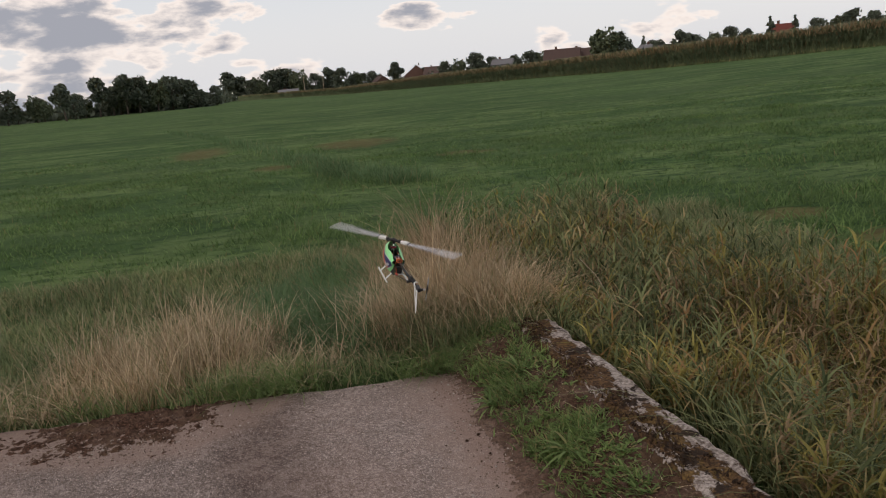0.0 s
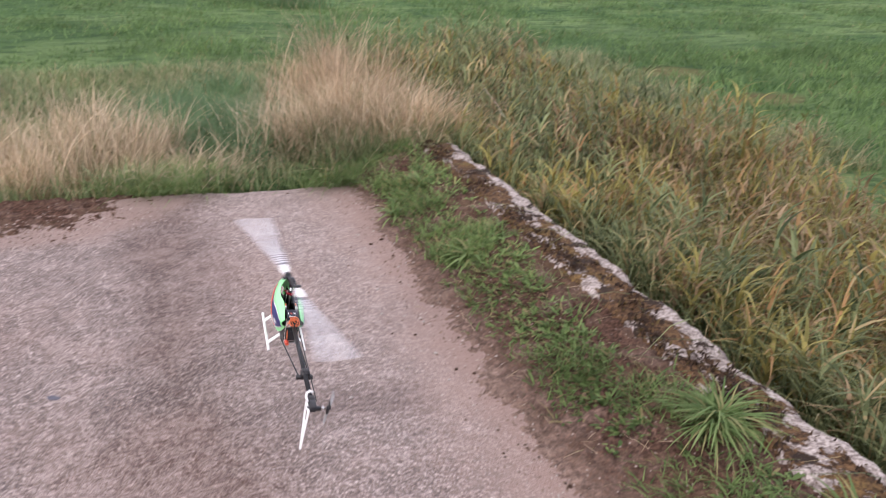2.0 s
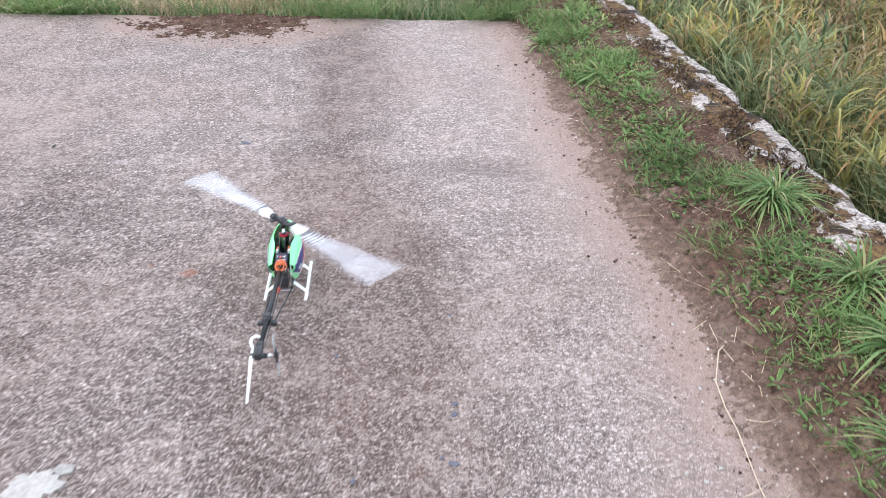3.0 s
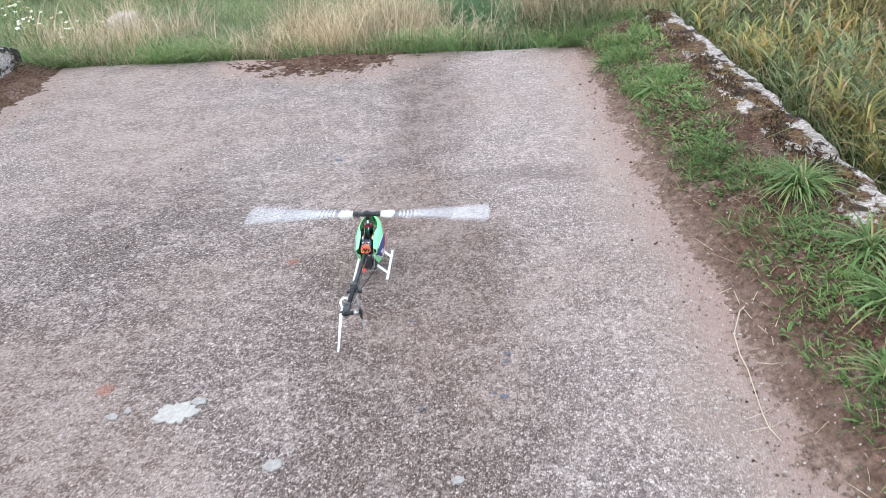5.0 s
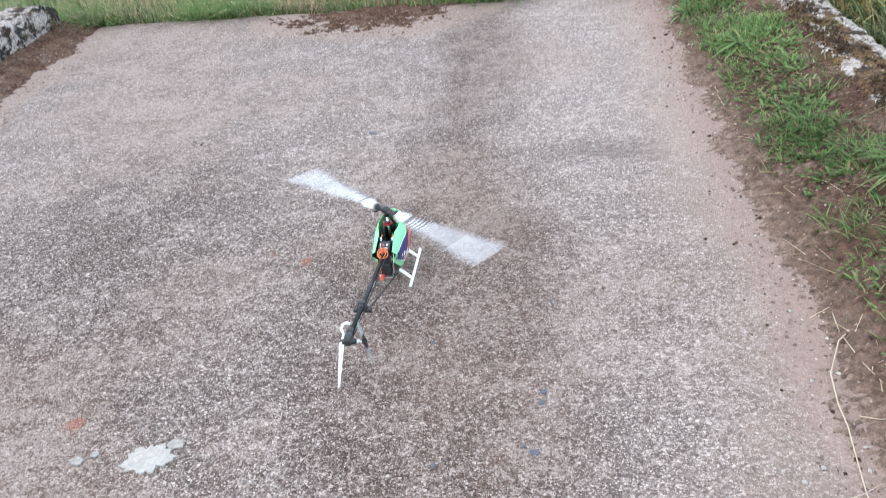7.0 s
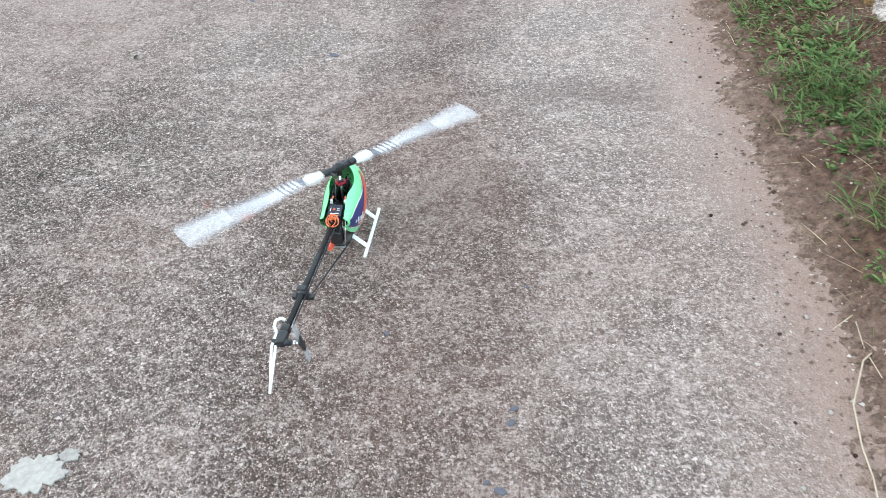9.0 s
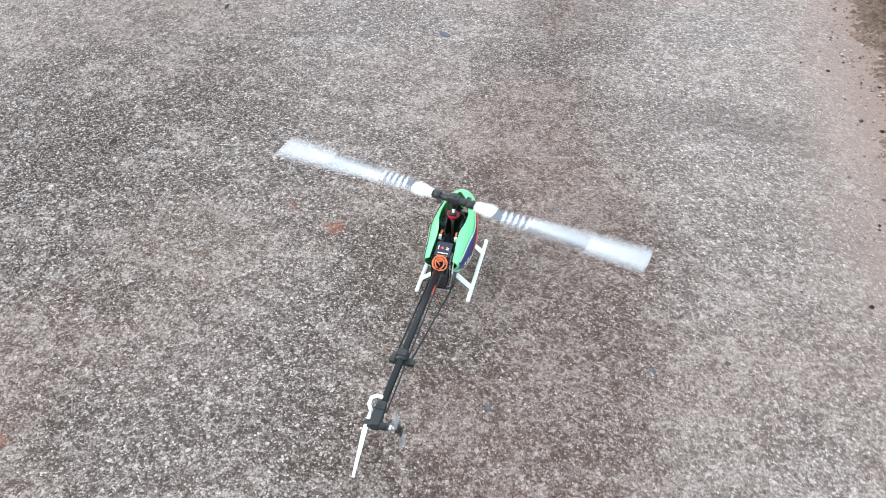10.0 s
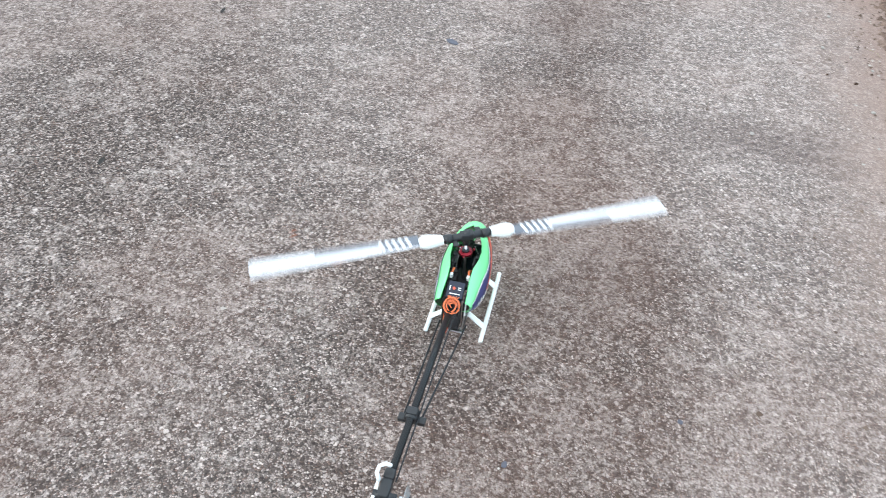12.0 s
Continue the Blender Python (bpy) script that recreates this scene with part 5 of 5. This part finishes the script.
            part("white_bar", bm, BLADE, yoke, "white printed bar")
    return yoke


def make_tail_rotor(heli):
    bm = bmesh.new()
    rod(bm, (-0.004, 0, 0), (0.006, 0, 0), 0.006, sides=12)
    for side in (-1, 1):
        box(bm, (0.001, 0, side * 0.014), (0.006, 0.010, 0.026), bevel=0.0015)
    hub = part("tail_rotor", bm, BLACK, heli, "black tail rotor hub with smoke-grey blades")
    hub.location = boom_at(-0.555) + Vector((0.040, 0, 0))
    for side in (-1, 1):
        bm = bmesh.new()
        outline = [(-0.007, 0.022), (0.007, 0.022), (0.009, 0.045), (0.007, 0.074), (-0.006, 0.076), (-0.008, 0.045)]
        plate(bm, outline, 0.0016, lambda u, v, w, s=side: (0.001 + w, s * u, s * v))
        bmesh.ops.recalc_face_normals(bm, faces=bm.faces)
        part("tail_blade", bm, SMOKE, hub, "smoke-grey tail blade")
    return hub


helicopter = new("model_helicopter")
tagged(helicopter, "bright green radio-controlled model helicopter with white skids", "model helicopter")
make_landing_gear(helicopter)
make_mechanics(helicopter)
make_canopy(helicopter)
make_tail(helicopter)
main_rotor = make_rotor(helicopter)
tail_rotor = make_tail_rotor(helicopter)


# ---------------------------------------------------------------- plants and litter on the verge
def verge_z(x):
    return 0.115 * float(ease(np.array(x), 1.0, 1.46)) + 0.002


def leaf_fan(verts, faces, root, count, length, width, lift, droop, r, serrate=False):
    """Arching leaves from one root."""
    for _ in range(count):
        a = r.uniform(0, 6.283)
        l, w = length * r.uniform(0.45, 1.25), width * r.uniform(0.6, 1.2)
        rise = lift * r.uniform(0.5, 1.3)
        start = len(verts)
        segs = 6
        sx, sy = -math.sin(a), math.cos(a)
        for k in range(segs + 1):
            f = k / segs
            d = l * (f * math.cos(rise * (1 - 0.4 * f)))
            z = l * (f * math.sin(rise) - droop * f * f)
            half = w / 2 * (math.sin(math.pi * min(1, 0.12 + 0.88 * f)) ** 0.7 if not serrate else (0.25 + 0.75 * f) * (1 - f ** 6) * (0.75 + 0.35 * (k % 2))) + 0.0004
            cx, cy = root[0] + math.cos(a) * d, root[1] + math.sin(a) * d
            verts += [(cx - sx * half, cy - sy * half, root[2] + z), (cx, cy, root[2] + z - half * 0.35), (cx + sx * half, cy + sy * half, root[2] + z)]
        for k in range(segs):
            q = start + 3 * k
            faces += [(q, q + 1, q + 4, q + 3), (q + 1, q + 2, q + 5, q + 4)]


def make_tuft(x, y, count, length, width, mat, label, lift=1.15, z=None, droop=0.60, name="grass_tuft"):
    r = random.Random(int(x * 1000 + y * 77))
    ob = new(name)
    for _ in range(max(1, count // 6)):
        verts, faces = [], []
        off = (r.gauss(0, length * 0.07), r.gauss(0, length * 0.07), 0.0)
        leaf_fan(verts, faces, off, 6, length, width, lift, droop, r)
        raw("shoot", verts, faces, mat).parent = ob
    ob.location = (x, y, verge_z(x) if z is None else z)
    return tagged(ob, label, "grass tuft", "grass tufts on the verge")


make_tuft(1.415, 1.54, 260, 0.205, 0.0055, TUFT, "large broad-bladed green grass tuft beside the kerb", 1.30, droop=0.62)
make_tuft(1.38, 0.78, 110, 0.20, 0.0065, TUFT, "bright green grass tuft on the verge")
make_tuft(1.44, 1.06, 100, 0.21, 0.006, TUFT, "loose green grass tuft beside the kerb")
make_tuft(1.26, 0.50, 60, 0.16, 0.006, TUFT, "straggling green grass on the verge")
make_tuft(1.40, 0.25, 130, 0.22, 0.006, TUFT, "tall green grass tuft on the verge")
make_tuft(1.33, 0.05, 100, 0.21, 0.007, TUFT, "green grass tuft at the kerb's foot")
make_tuft(1.24, 2.92, 66, 0.15, 0.012, TUFT, "broad-leaved green plant on the verge", 0.8)
make_tuft(1.42, -0.4, 110, 0.23, 0.007, TUFT, "green grass tuft at the kerb's foot")
make_tuft(1.36, -0.9, 100, 0.21, 0.007, TUFT, "green grass tuft at the kerb's foot")
make_tuft(1.12, 3.55, 36, 0.14, 0.008, TUFT, "thin green grass tuft on the verge")
make_tuft(1.30, 3.75, 40, 0.16, 0.009, TUFT, "thin green grass tuft on the verge")


def make_weeds():
    """Low leaves and moss-like weeds spread over the soil."""
    r = random.Random(21)
    verts, faces = [], []
    for _ in range(8000):
        y = r.uniform(-2.5, 4.35)
        x = r.gauss(1.275, 0.085)
        if not 1.10 < x < 1.50 or (0.2 + 0.8 * (math.sin(y * 5.1) * math.sin(y * 2.3 + 1) > -0.3)) < r.random():
            continue
        if y < 1.6 and r.random() < 0.6 or (abs(y - 2.25) < 0.45 and x > 1.36):
            continue
        leaf_fan(verts, faces, (x, y, verge_z(x) + 0.004), r.randint(5, 9), r.uniform(0.018, 0.052), r.uniform(0.006, 0.017), r.uniform(0.35, 1.0), 0.25, r, True)
    tagged(raw("verge_weeds", verts, faces, WEED), "low green broad-leaved weeds on the verge soil", "weeds", kind="stuff")
    count = 46000
    y = rng.uniform(-3, 4.45, count)
    x = 1.275 + rng.normal(0, 0.10, count)
    clump = ease(fbm(x, y, 6.0, 31.0), -0.22, 0.32) * (1 - 0.9 * ease(x, 1.33, 1.42) * ease(np.abs(y - 2.25), 0.55, 0.35)) * (0.06 + 0.94 * ease(x, 1.06, 1.18)) * ease(x, 1.52, 1.42) * (0.45 + 0.55 * ease(y, 1.3, 2.0))
    good = clump > rng.rand(count)
    x, y = x[good], y[good]
    z = 0.115 * ease(x, 1.0, 1.46)
    tagged(blade_mesh("verge_grass", np.stack([x, y, z], 1), 0.018 + 0.04 * rng.rand(len(x)) * (1 + 0.8 * fbm(x, y, 6.0, 31.0)), 0.0035 + 0.0035 * rng.rand(len(x)), 0.5, WEED, 0.5, 3), "thin short grass on the verge soil", "grass", kind="stuff")
    # dry blades lying about
    x, y = rng.uniform(1.05, 1.45, 900), rng.uniform(-2, 4.4, 900)
    tagged(blade_mesh("verge_straw", np.stack([x, y, 0.115 * ease(x, 1.0, 1.46) + 0.004], 1), 0.010 + 0.022 * rng.rand(900), 0.0010 + 0.0012 * rng.rand(900), 2.2, DRY, 0.3, 3), "dead blades on the verge soil", "dry grass", kind="stuff")
    # grass at the deck's end by the kerb
    x, y = rng.uniform(0.95, 1.75, 3800), rng.uniform(4.2, 4.95, 3800)
    good = rng.rand(3800) < ease(y, 4.2, 4.6) * 0.7
    x, y = x[good], y[good]
    tagged(blade_mesh("corner_grass", np.stack([x, y, np.full(len(x), -0.03)], 1), 0.14 + 0.18 * rng.rand(len(x)), 0.005 + 0.004 * rng.rand(len(x)), 0.35, GRASS, 0.5, 4), "longer green grass at the kerb's end", "grass", kind="stuff")


make_weeds()


def make_moss():
    """Cushions of dark moss on the kerb."""
    count = 9000
    x, y = rng.uniform(1.485, 1.66, count), rng.uniform(-3.0, 4.4, count)
    good = (ease(fbm(x * 1.5, y, 6.0, 41.0), -0.1, 0.25) * ease(x, 1.66, 1.58) > rng.rand(count))
    x, y = x[good], y[good]
    tagged(blade_mesh("kerb_moss", np.stack([x, y, np.full(len(x), 0.138)], 1), 0.008 + 0.014 * rng.rand(len(x)), 0.006 + 0.006 * rng.rand(len(x)), 0.6, MOSS, 0.4, 2), "dark brown moss cushions on the kerb", "moss", kind="stuff")


MOSS = blades("brown moss", (0.022, 0.013, 0.010), (0.085, 0.05, 0.03), (0.13, 0.09, 0.03), 0.2)
make_moss()


def make_flower(x, y, tall, seed):
    """A chamomile plant: thin stems and small white heads."""
    r = random.Random(seed)
    plant = new("chamomile")
    plant.location = (x, y, float(land(x, y)))
    bm = bmesh.new()
    heads = []
    for _ in range(9):
        end = Vector((r.gauss(0, 0.09), r.gauss(0, 0.09), tall * r.uniform(0.65, 1.0)))
        tube(bm, [(0, 0, 0), end * 0.5 + Vector((0, 0, 0.03)), end], 0.0022, 5, 0.5)
        heads.append(end)
    part("stem", bm, WEED, plant)
    for end in heads:
        bm = bmesh.new()
        tip = Vector((r.gauss(0, 0.3), r.gauss(0, 0.3) - 0.3, 1)).normalized()
        q = tip.to_track_quat("Z", "Y").to_matrix().to_4x4()
        bmesh.ops.create_circle(bm, cap_ends=True, segments=9, radius=0.010, matrix=Matrix.Translation(end) @ q)
        head = part("flower", bm, WHITE, plant, "small white daisy head")
        bm = bmesh.new()
        bmesh.ops.create_uvsphere(bm, u_segments=8, v_segments=5, radius=0.005, matrix=Matrix.Translation(end) @ q)
        part("flower_centre", bm, YELLOW, head)
    return tagged(plant, "white-flowered chamomile in the grass beside the kerb", "wildflower", "wildflowers")


YELLOW = plain("yellow flower centre", (0.55, 0.40, 0.05), 0.8)
for _k, (_x, _y, _h) in enumerate([(-2.75, 4.62, 0.44), (-2.62, 4.75, 0.42), (-2.9, 4.7, 0.46), (-2.5, 4.62, 0.36), (-2.72, 4.85, 0.45), (-3.05, 4.85, 0.42), (-2.4, 4.75, 0.3)]):
    make_flower(_x, _y, _h, 40 + _k)


def make_boulder():
    bm = bmesh.new()
    bmesh.ops.create_icosphere(bm, subdivisions=4, radius=1.0)
    for v in bm.verts:
        d = 1 + 0.22 * noise.noise(v.co * 1.6) + 0.10 * noise.noise(v.co * 4.0)
        v.co = Vector((v.co.x * 0.14, v.co.y * 0.10, v.co.z * 0.11)) * d
    ob = part("boulder", bm, BOULDER, None, "", True)
    ob.location = (-2.30, 5.62, 0.0)
    tagged(ob, "pale pinkish boulder half hidden in dry grass", "boulder")


BOULDER = plain("pale pinkish stone", (0.42, 0.36, 0.34), 0.9, 0.3, 14.0, 0.5)
make_boulder()


def make_stalks():
    for line, r, label in (
            ([(1.12, 1.031, 0.027), (1.032, 0.955, 0.01), (0.979, 0.839, 0.008), (0.964, 0.739, 0.008), (0.962, 0.669, 0.008), (0.95, 0.583, 0.008), (0.938, 0.49, 0.008), (0.935, 0.432, 0.008), (0.946, 0.386, 0.008)], 0.0021, "long pale dead stalk lying along the verge"),
            ([(1.051, 1.068, 0.012), (1.044, 0.987, 0.011), (1.056, 0.874, 0.013), (1.074, 0.794, 0.016)], 0.0014, "thin pale dead twig on the soil"),
            ([(0.996, 0.699, 0.008), (1.034, 0.685, 0.01), (1.071, 0.689, 0.015)], 0.0013, "thin pale dead twig on the soil"),
            ([(0.891, 0.47, 0.008), (0.937, 0.488, 0.008), (0.975, 0.512, 0.008)], 0.0012, "thin pale dead twig on the soil"),
            ([(0.883, 0.426, 0.008), (0.948, 0.438, 0.008), (1.01, 0.479, 0.008)], 0.0012, "thin pale dead twig on the soil")):
        bm = tube(bmesh.new(), line, r, 7, 0.6)
        tagged(part("dead_stalk", bm, STRAW, None, "", True), label, "stalk", "dead stalks")
    # a dry seed stem that leans over the kerb
    bm = tube(bmesh.new(), [(2.22, 4.15, -0.5), (2.12, 4.32, 0.05), (2.03, 4.52, 0.30), (1.98, 4.62, 0.38)], 0.003, 6, 0.4)
    tagged(part("dead_stalk", bm, STRAW, None, "", True), "tall dry stem leaning out of the ditch", "stalk", "dead stalks")


make_stalks()


DEAD_LEAF = plain("dark dead leaf", (0.022, 0.018, 0.015), 0.8, 0.3, 60.0)


def make_litter():
    """Loose pebbles, crumbs of soil and a dark leaf on the deck."""
    meshes = []
    for seed in range(4):
        bm = bmesh.new()
        bmesh.ops.create_icosphere(bm, subdivisions=2, radius=1.0)
        for v in bm.verts:
            v.co *= 1 + 0.25 * noise.noise(v.co * 1.3 + Vector((seed * 5.0, 0, 0)))
            v.co.z *= 0.6
        ob = part("pebble", bm, STONE, None, "", True)
        meshes.append(ob.data)
        bpy.data.objects.remove(ob)
    r = random.Random(8)
    spots = [(0.93, 3.32, 0.008, 1), (0.99, 3.36, 0.009, 1), (0.55, 2.15, 0.006, 0)]
    for _ in range(110):
        x = r.gauss(0.98, 0.13)
        spots.append((x, r.uniform(-1.5, 4.1), r.uniform(0.0025, 0.0065), r.random() < 0.45))
    for _ in range(24):
        spots.append((r.gauss(-2.2, 0.12), r.uniform(-1.0, 4.2), r.uniform(0.003, 0.006), True))
    for _ in range(24):
        spots.append((r.gauss(-0.6, 0.33), r.gauss(3.85, 0.10), r.uniform(0.002, 0.005), True))
    for x, y, s, dark in spots:
        if x < -2.6 or x > 1.4:
            continue
        ob = new("soil_crumb" if dark else "pebble", r.choice(meshes))
        ob.matrix_basis = Matrix.Translation((x, y, max(0.0, verge_z(x) - 0.002) + s * 0.35)) @ Matrix.Rotation(r.uniform(0, 6.28), 4, "Z") @ Matrix.Diagonal((s, s * r.uniform(0.7, 1.1), s, 1))
        if dark:
            ob.material_slots[0].link, ob.material_slots[0].material = "OBJECT", SOIL
            tagged(ob, "small dark crumb of soil on the deck", "soil crumb", "soil crumbs")
        else:
            tagged(ob, "small pale pebble on the sandy edge", "pebble", "loose pebbles")
    verts, faces = [], []
    leaf_fan(verts, faces, (0, 0, 0), 1, 0.055, 0.013, 0.25, 0.05, random.Random(4))
    for x, y, label in ((-1.02, 2.39, "small dark dead leaf on the concrete"), (-1.02, 1.62, "thin dark dead leaf on the concrete")):
        ob = raw("dead_leaf", verts, faces, DEAD_LEAF)
        ob.location = (x, y, 0.004)
        tagged(ob, label, "leaf", "dead leaves")


make_litter()


def make_crumbs():
    """Countless crumbs of soil and grit where the soil thins out on the concrete."""
    x = np.concatenate([rng.normal(1.07, 0.10, 4200), rng.normal(-2.24, 0.09, 1800), rng.normal(-0.55, 0.36, 1700), rng.uniform(-1.9, 0.9, 260)])
    y = np.concatenate([rng.uniform(-1.8, 4.2, 4200), rng.uniform(-1.0, 4.3, 1800), rng.normal(3.92, 0.13, 1700), rng.uniform(0.0, 4.1, 260)])
    good = (y < 4.2) & (x > -2.6)
    x, y = x[good], y[good]
    z = 0.115 * ease(x, 1.0, 1.46)
    s = 0.0016 + 0.0032 * rng.rand(len(x)) ** 2.5 + 0.001
    corners = np.array([(1, 0, 0.3), (0, 1, 0.3), (-1, 0, 0.3), (0, -1, 0.3), (0, 0, 1.0)])
    jag = 1 + 0.35 * rng.randn(len(x), 5, 1)
    verts = np.stack([x, y, z], 1)[:, None, :] + corners[None] * s[:, None, None] * jag
    base = (np.arange(len(x)) * 5)[:, None]
    faces = np.concatenate([base + np.array([k, (k + 1) % 4, 4]) for k in range(4)], 0)
    tagged(raw("soil_grit", verts.reshape(-1, 3), faces, CRUMB), "fine dark crumbs and grit scattered on the deck", "grit", kind="stuff")


CRUMB = blades("crumbs of soil", (0.075, 0.05, 0.038), (0.20, 0.145, 0.115), (0.46, 0.41, 0.37), 0.25, 0.95, 0.0)
make_crumbs()


def make_splash(x, y, size, seed, label):
    """A thin flake of lime with a ragged outline."""
    r = random.Random(seed)
    bm = bmesh.new()
    outline = []
    count = 64
    for k in range(count):
        a = 2 * math.pi * k / count
        d = size * (0.88 + 0.07 * math.sin(2 * a + seed) + 0.08 * math.sin(5 * a + seed * 2) + 0.06 * math.sin(11 * a + seed) + r.uniform(-0.10, 0.10))
        outline.append((math.cos(a) * d * 1.2, math.sin(a) * d))
    plate(bm, outline, 0.004, lambda u, v, w: (u, v, 0.002 + w))
    bmesh.ops.recalc_face_normals(bm, faces=bm.faces)
    ob = part("lime_splash", bm, LIME if size > 0.04 else LIME_FAINT)
    ob.location = (x, y, 0.0005)
    tagged(ob, label, "lime splash", "lime splashes")


make_splash(-0.565, 0.628, 0.050, 1, "chalky white splash on the concrete")
make_splash(-0.515, 0.672, 0.018, 2, "small chalky white splash on the concrete")
make_splash(-0.735, 0.625, 0.014, 3, "small chalky white splash on the concrete")
make_splash(-0.70, 0.645, 0.010, 4, "small chalky white splash on the concrete")
make_splash(-0.27, 0.402, 0.022, 5, "chalky white splash on the concrete")
make_splash(0.176, 0.317, 0.014, 6, "small chalky white splash on the concrete")


SLATE = plain("dark blue-grey slate", (0.10, 0.10, 0.125), 0.8, 0.3, 60.0, 0.3)


def make_slate(x, y, wide, deep, seed):
    """A flat dark stone that shows in the worn concrete."""
    r = random.Random(seed)
    bm = bmesh.new()
    turn = r.uniform(0, 3.1)
    outline = []
    for k in range(9):
        a = 2 * math.pi * k / 9
        d = r.uniform(0.72, 1.05)
        u, v = math.cos(a) * wide / 2 * d, math.sin(a) * deep / 2 * d
        outline.append((u * math.cos(turn) - v * math.sin(turn), u * math.sin(turn) + v * math.cos(turn)))
    plate(bm, outline, 0.006, lambda u, v, w: (u, v, w))
    bmesh.ops.recalc_face_normals(bm, faces=bm.faces)
    bmesh.ops.bevel(bm, geom=list(bm.edges), offset=0.0012, segments=1, affect="EDGES")
    ob = part("slate_chip", bm, SLATE)
    ob.location = (x, y, 0.001)
    tagged(ob, "flat dark blue-grey stone set in the concrete", "stone", "stones in the deck")


for _k, (_x, _y, _w, _d) in enumerate([(0.307, 0.622, 0.030, 0.016), (0.283, 0.640, 0.014, 0.010), (0.331, 0.815, 0.020, 0.012), (0.326, 0.779, 0.022, 0.016),
                                       (-0.305, 2.406, 0.045, 0.026), (0.09, 0.589, 0.018, 0.010), (0.055, 1.02, 0.016, 0.012), (0.36, 1.18, 0.013, 0.010), (-0.72, 2.907, 0.02, 0.014)]):
    make_slate(_x, _y, _w, _d, 70 + _k)


# ---------------------------------------------------------------- what moves
def motions():
    rest = pose(-0.083, 1.383, 0.0, 0, 0, -2.6)
    flight = [(0.0, pose(0.865, 4.537, 0.459, 11.3, 2.9, 3.6)), (0.5, pose(0.964, 4.412, 0.196, 12.0, 0.8, -3.4)), (1.0, pose(0.990, 4.037, 0.231, 10.6, 1.9, -3.6)),
              (1.5, pose(0.900, 3.387, 0.139, 9.0, -4.7, -5.1)), (2.0, pose(0.391, 2.412, 0.115, 8.3, 8.0, -2.5)), (2.3, pose(0.178, 1.870, 0.075, 3.0, 10.0, -1.5)), (2.5, pose(0.079, 1.640, 0.025, 0.5, 7.0, 0.4)),
              (2.7, pose(-0.023, 1.461, 0.010, 0.2, 2.7, -5.0)), (2.8, pose(-0.066, 1.415, 0.002, 0.0, 1.4, -7.2)), (2.9, pose(-0.080, 1.390, 0.0, 0, 0, -5.0)), (3.0, rest), (12.0, rest)]
    walk(helicopter, flight)
    # rotor: the angle of the blades at half seconds, and how fast they turn
    marks = [(0.0, 132, 74), (0.5, 101, 76), (1.0, 119, 80), (1.5, 97, 87), (2.0, 103, 87), (2.3, 155, 87), (2.5, 15, 87), (2.7, 147, 87), (3.0, 135, 87), (5.0, 178, 86), (5.5, 158, 86), (6.0, 113, 82),
             (6.5, 162, 78), (7.0, 142, 78), (9.0, 47, 56), (9.5, 141, 58), (10.0, 170, 42), (10.5, 29, 34), (11.0, 177, 30), (11.5, 98, 34), (12.0, 30, 22)]
    angle, rows = float(marks[0][1]), []
    for (t0, a0, s0), (t1, a1, s1) in zip(marks, marks[1:]):
        frames = round((t1 - t0) * FPS)
        wanted = (s0 + s1) / 2 * frames
        turn = (a1 - a0) % 180
        turn += 180 * round((wanted - turn) / 180)
        scale = turn / wanted
        for k in range(frames):
            rows.append((t0 + k / FPS, angle))
            angle += (s0 + (s1 - s0) * (k + 0.5) / frames) * scale
    rows.append((12.0, angle))
    walk(main_rotor, [(t, Matrix.Translation((0, -0.024, 0.211)) @ Matrix.Rotation(radians(a), 4, "Z")) for t, a in rows])
    at = tail_rotor.location.copy()
    walk(tail_rotor, [(k / FPS, Matrix.Translation(at) @ Matrix.Rotation(radians(20 + 66 * k), 4, "X")) for k in range(12 * FPS + 1)])


motions()
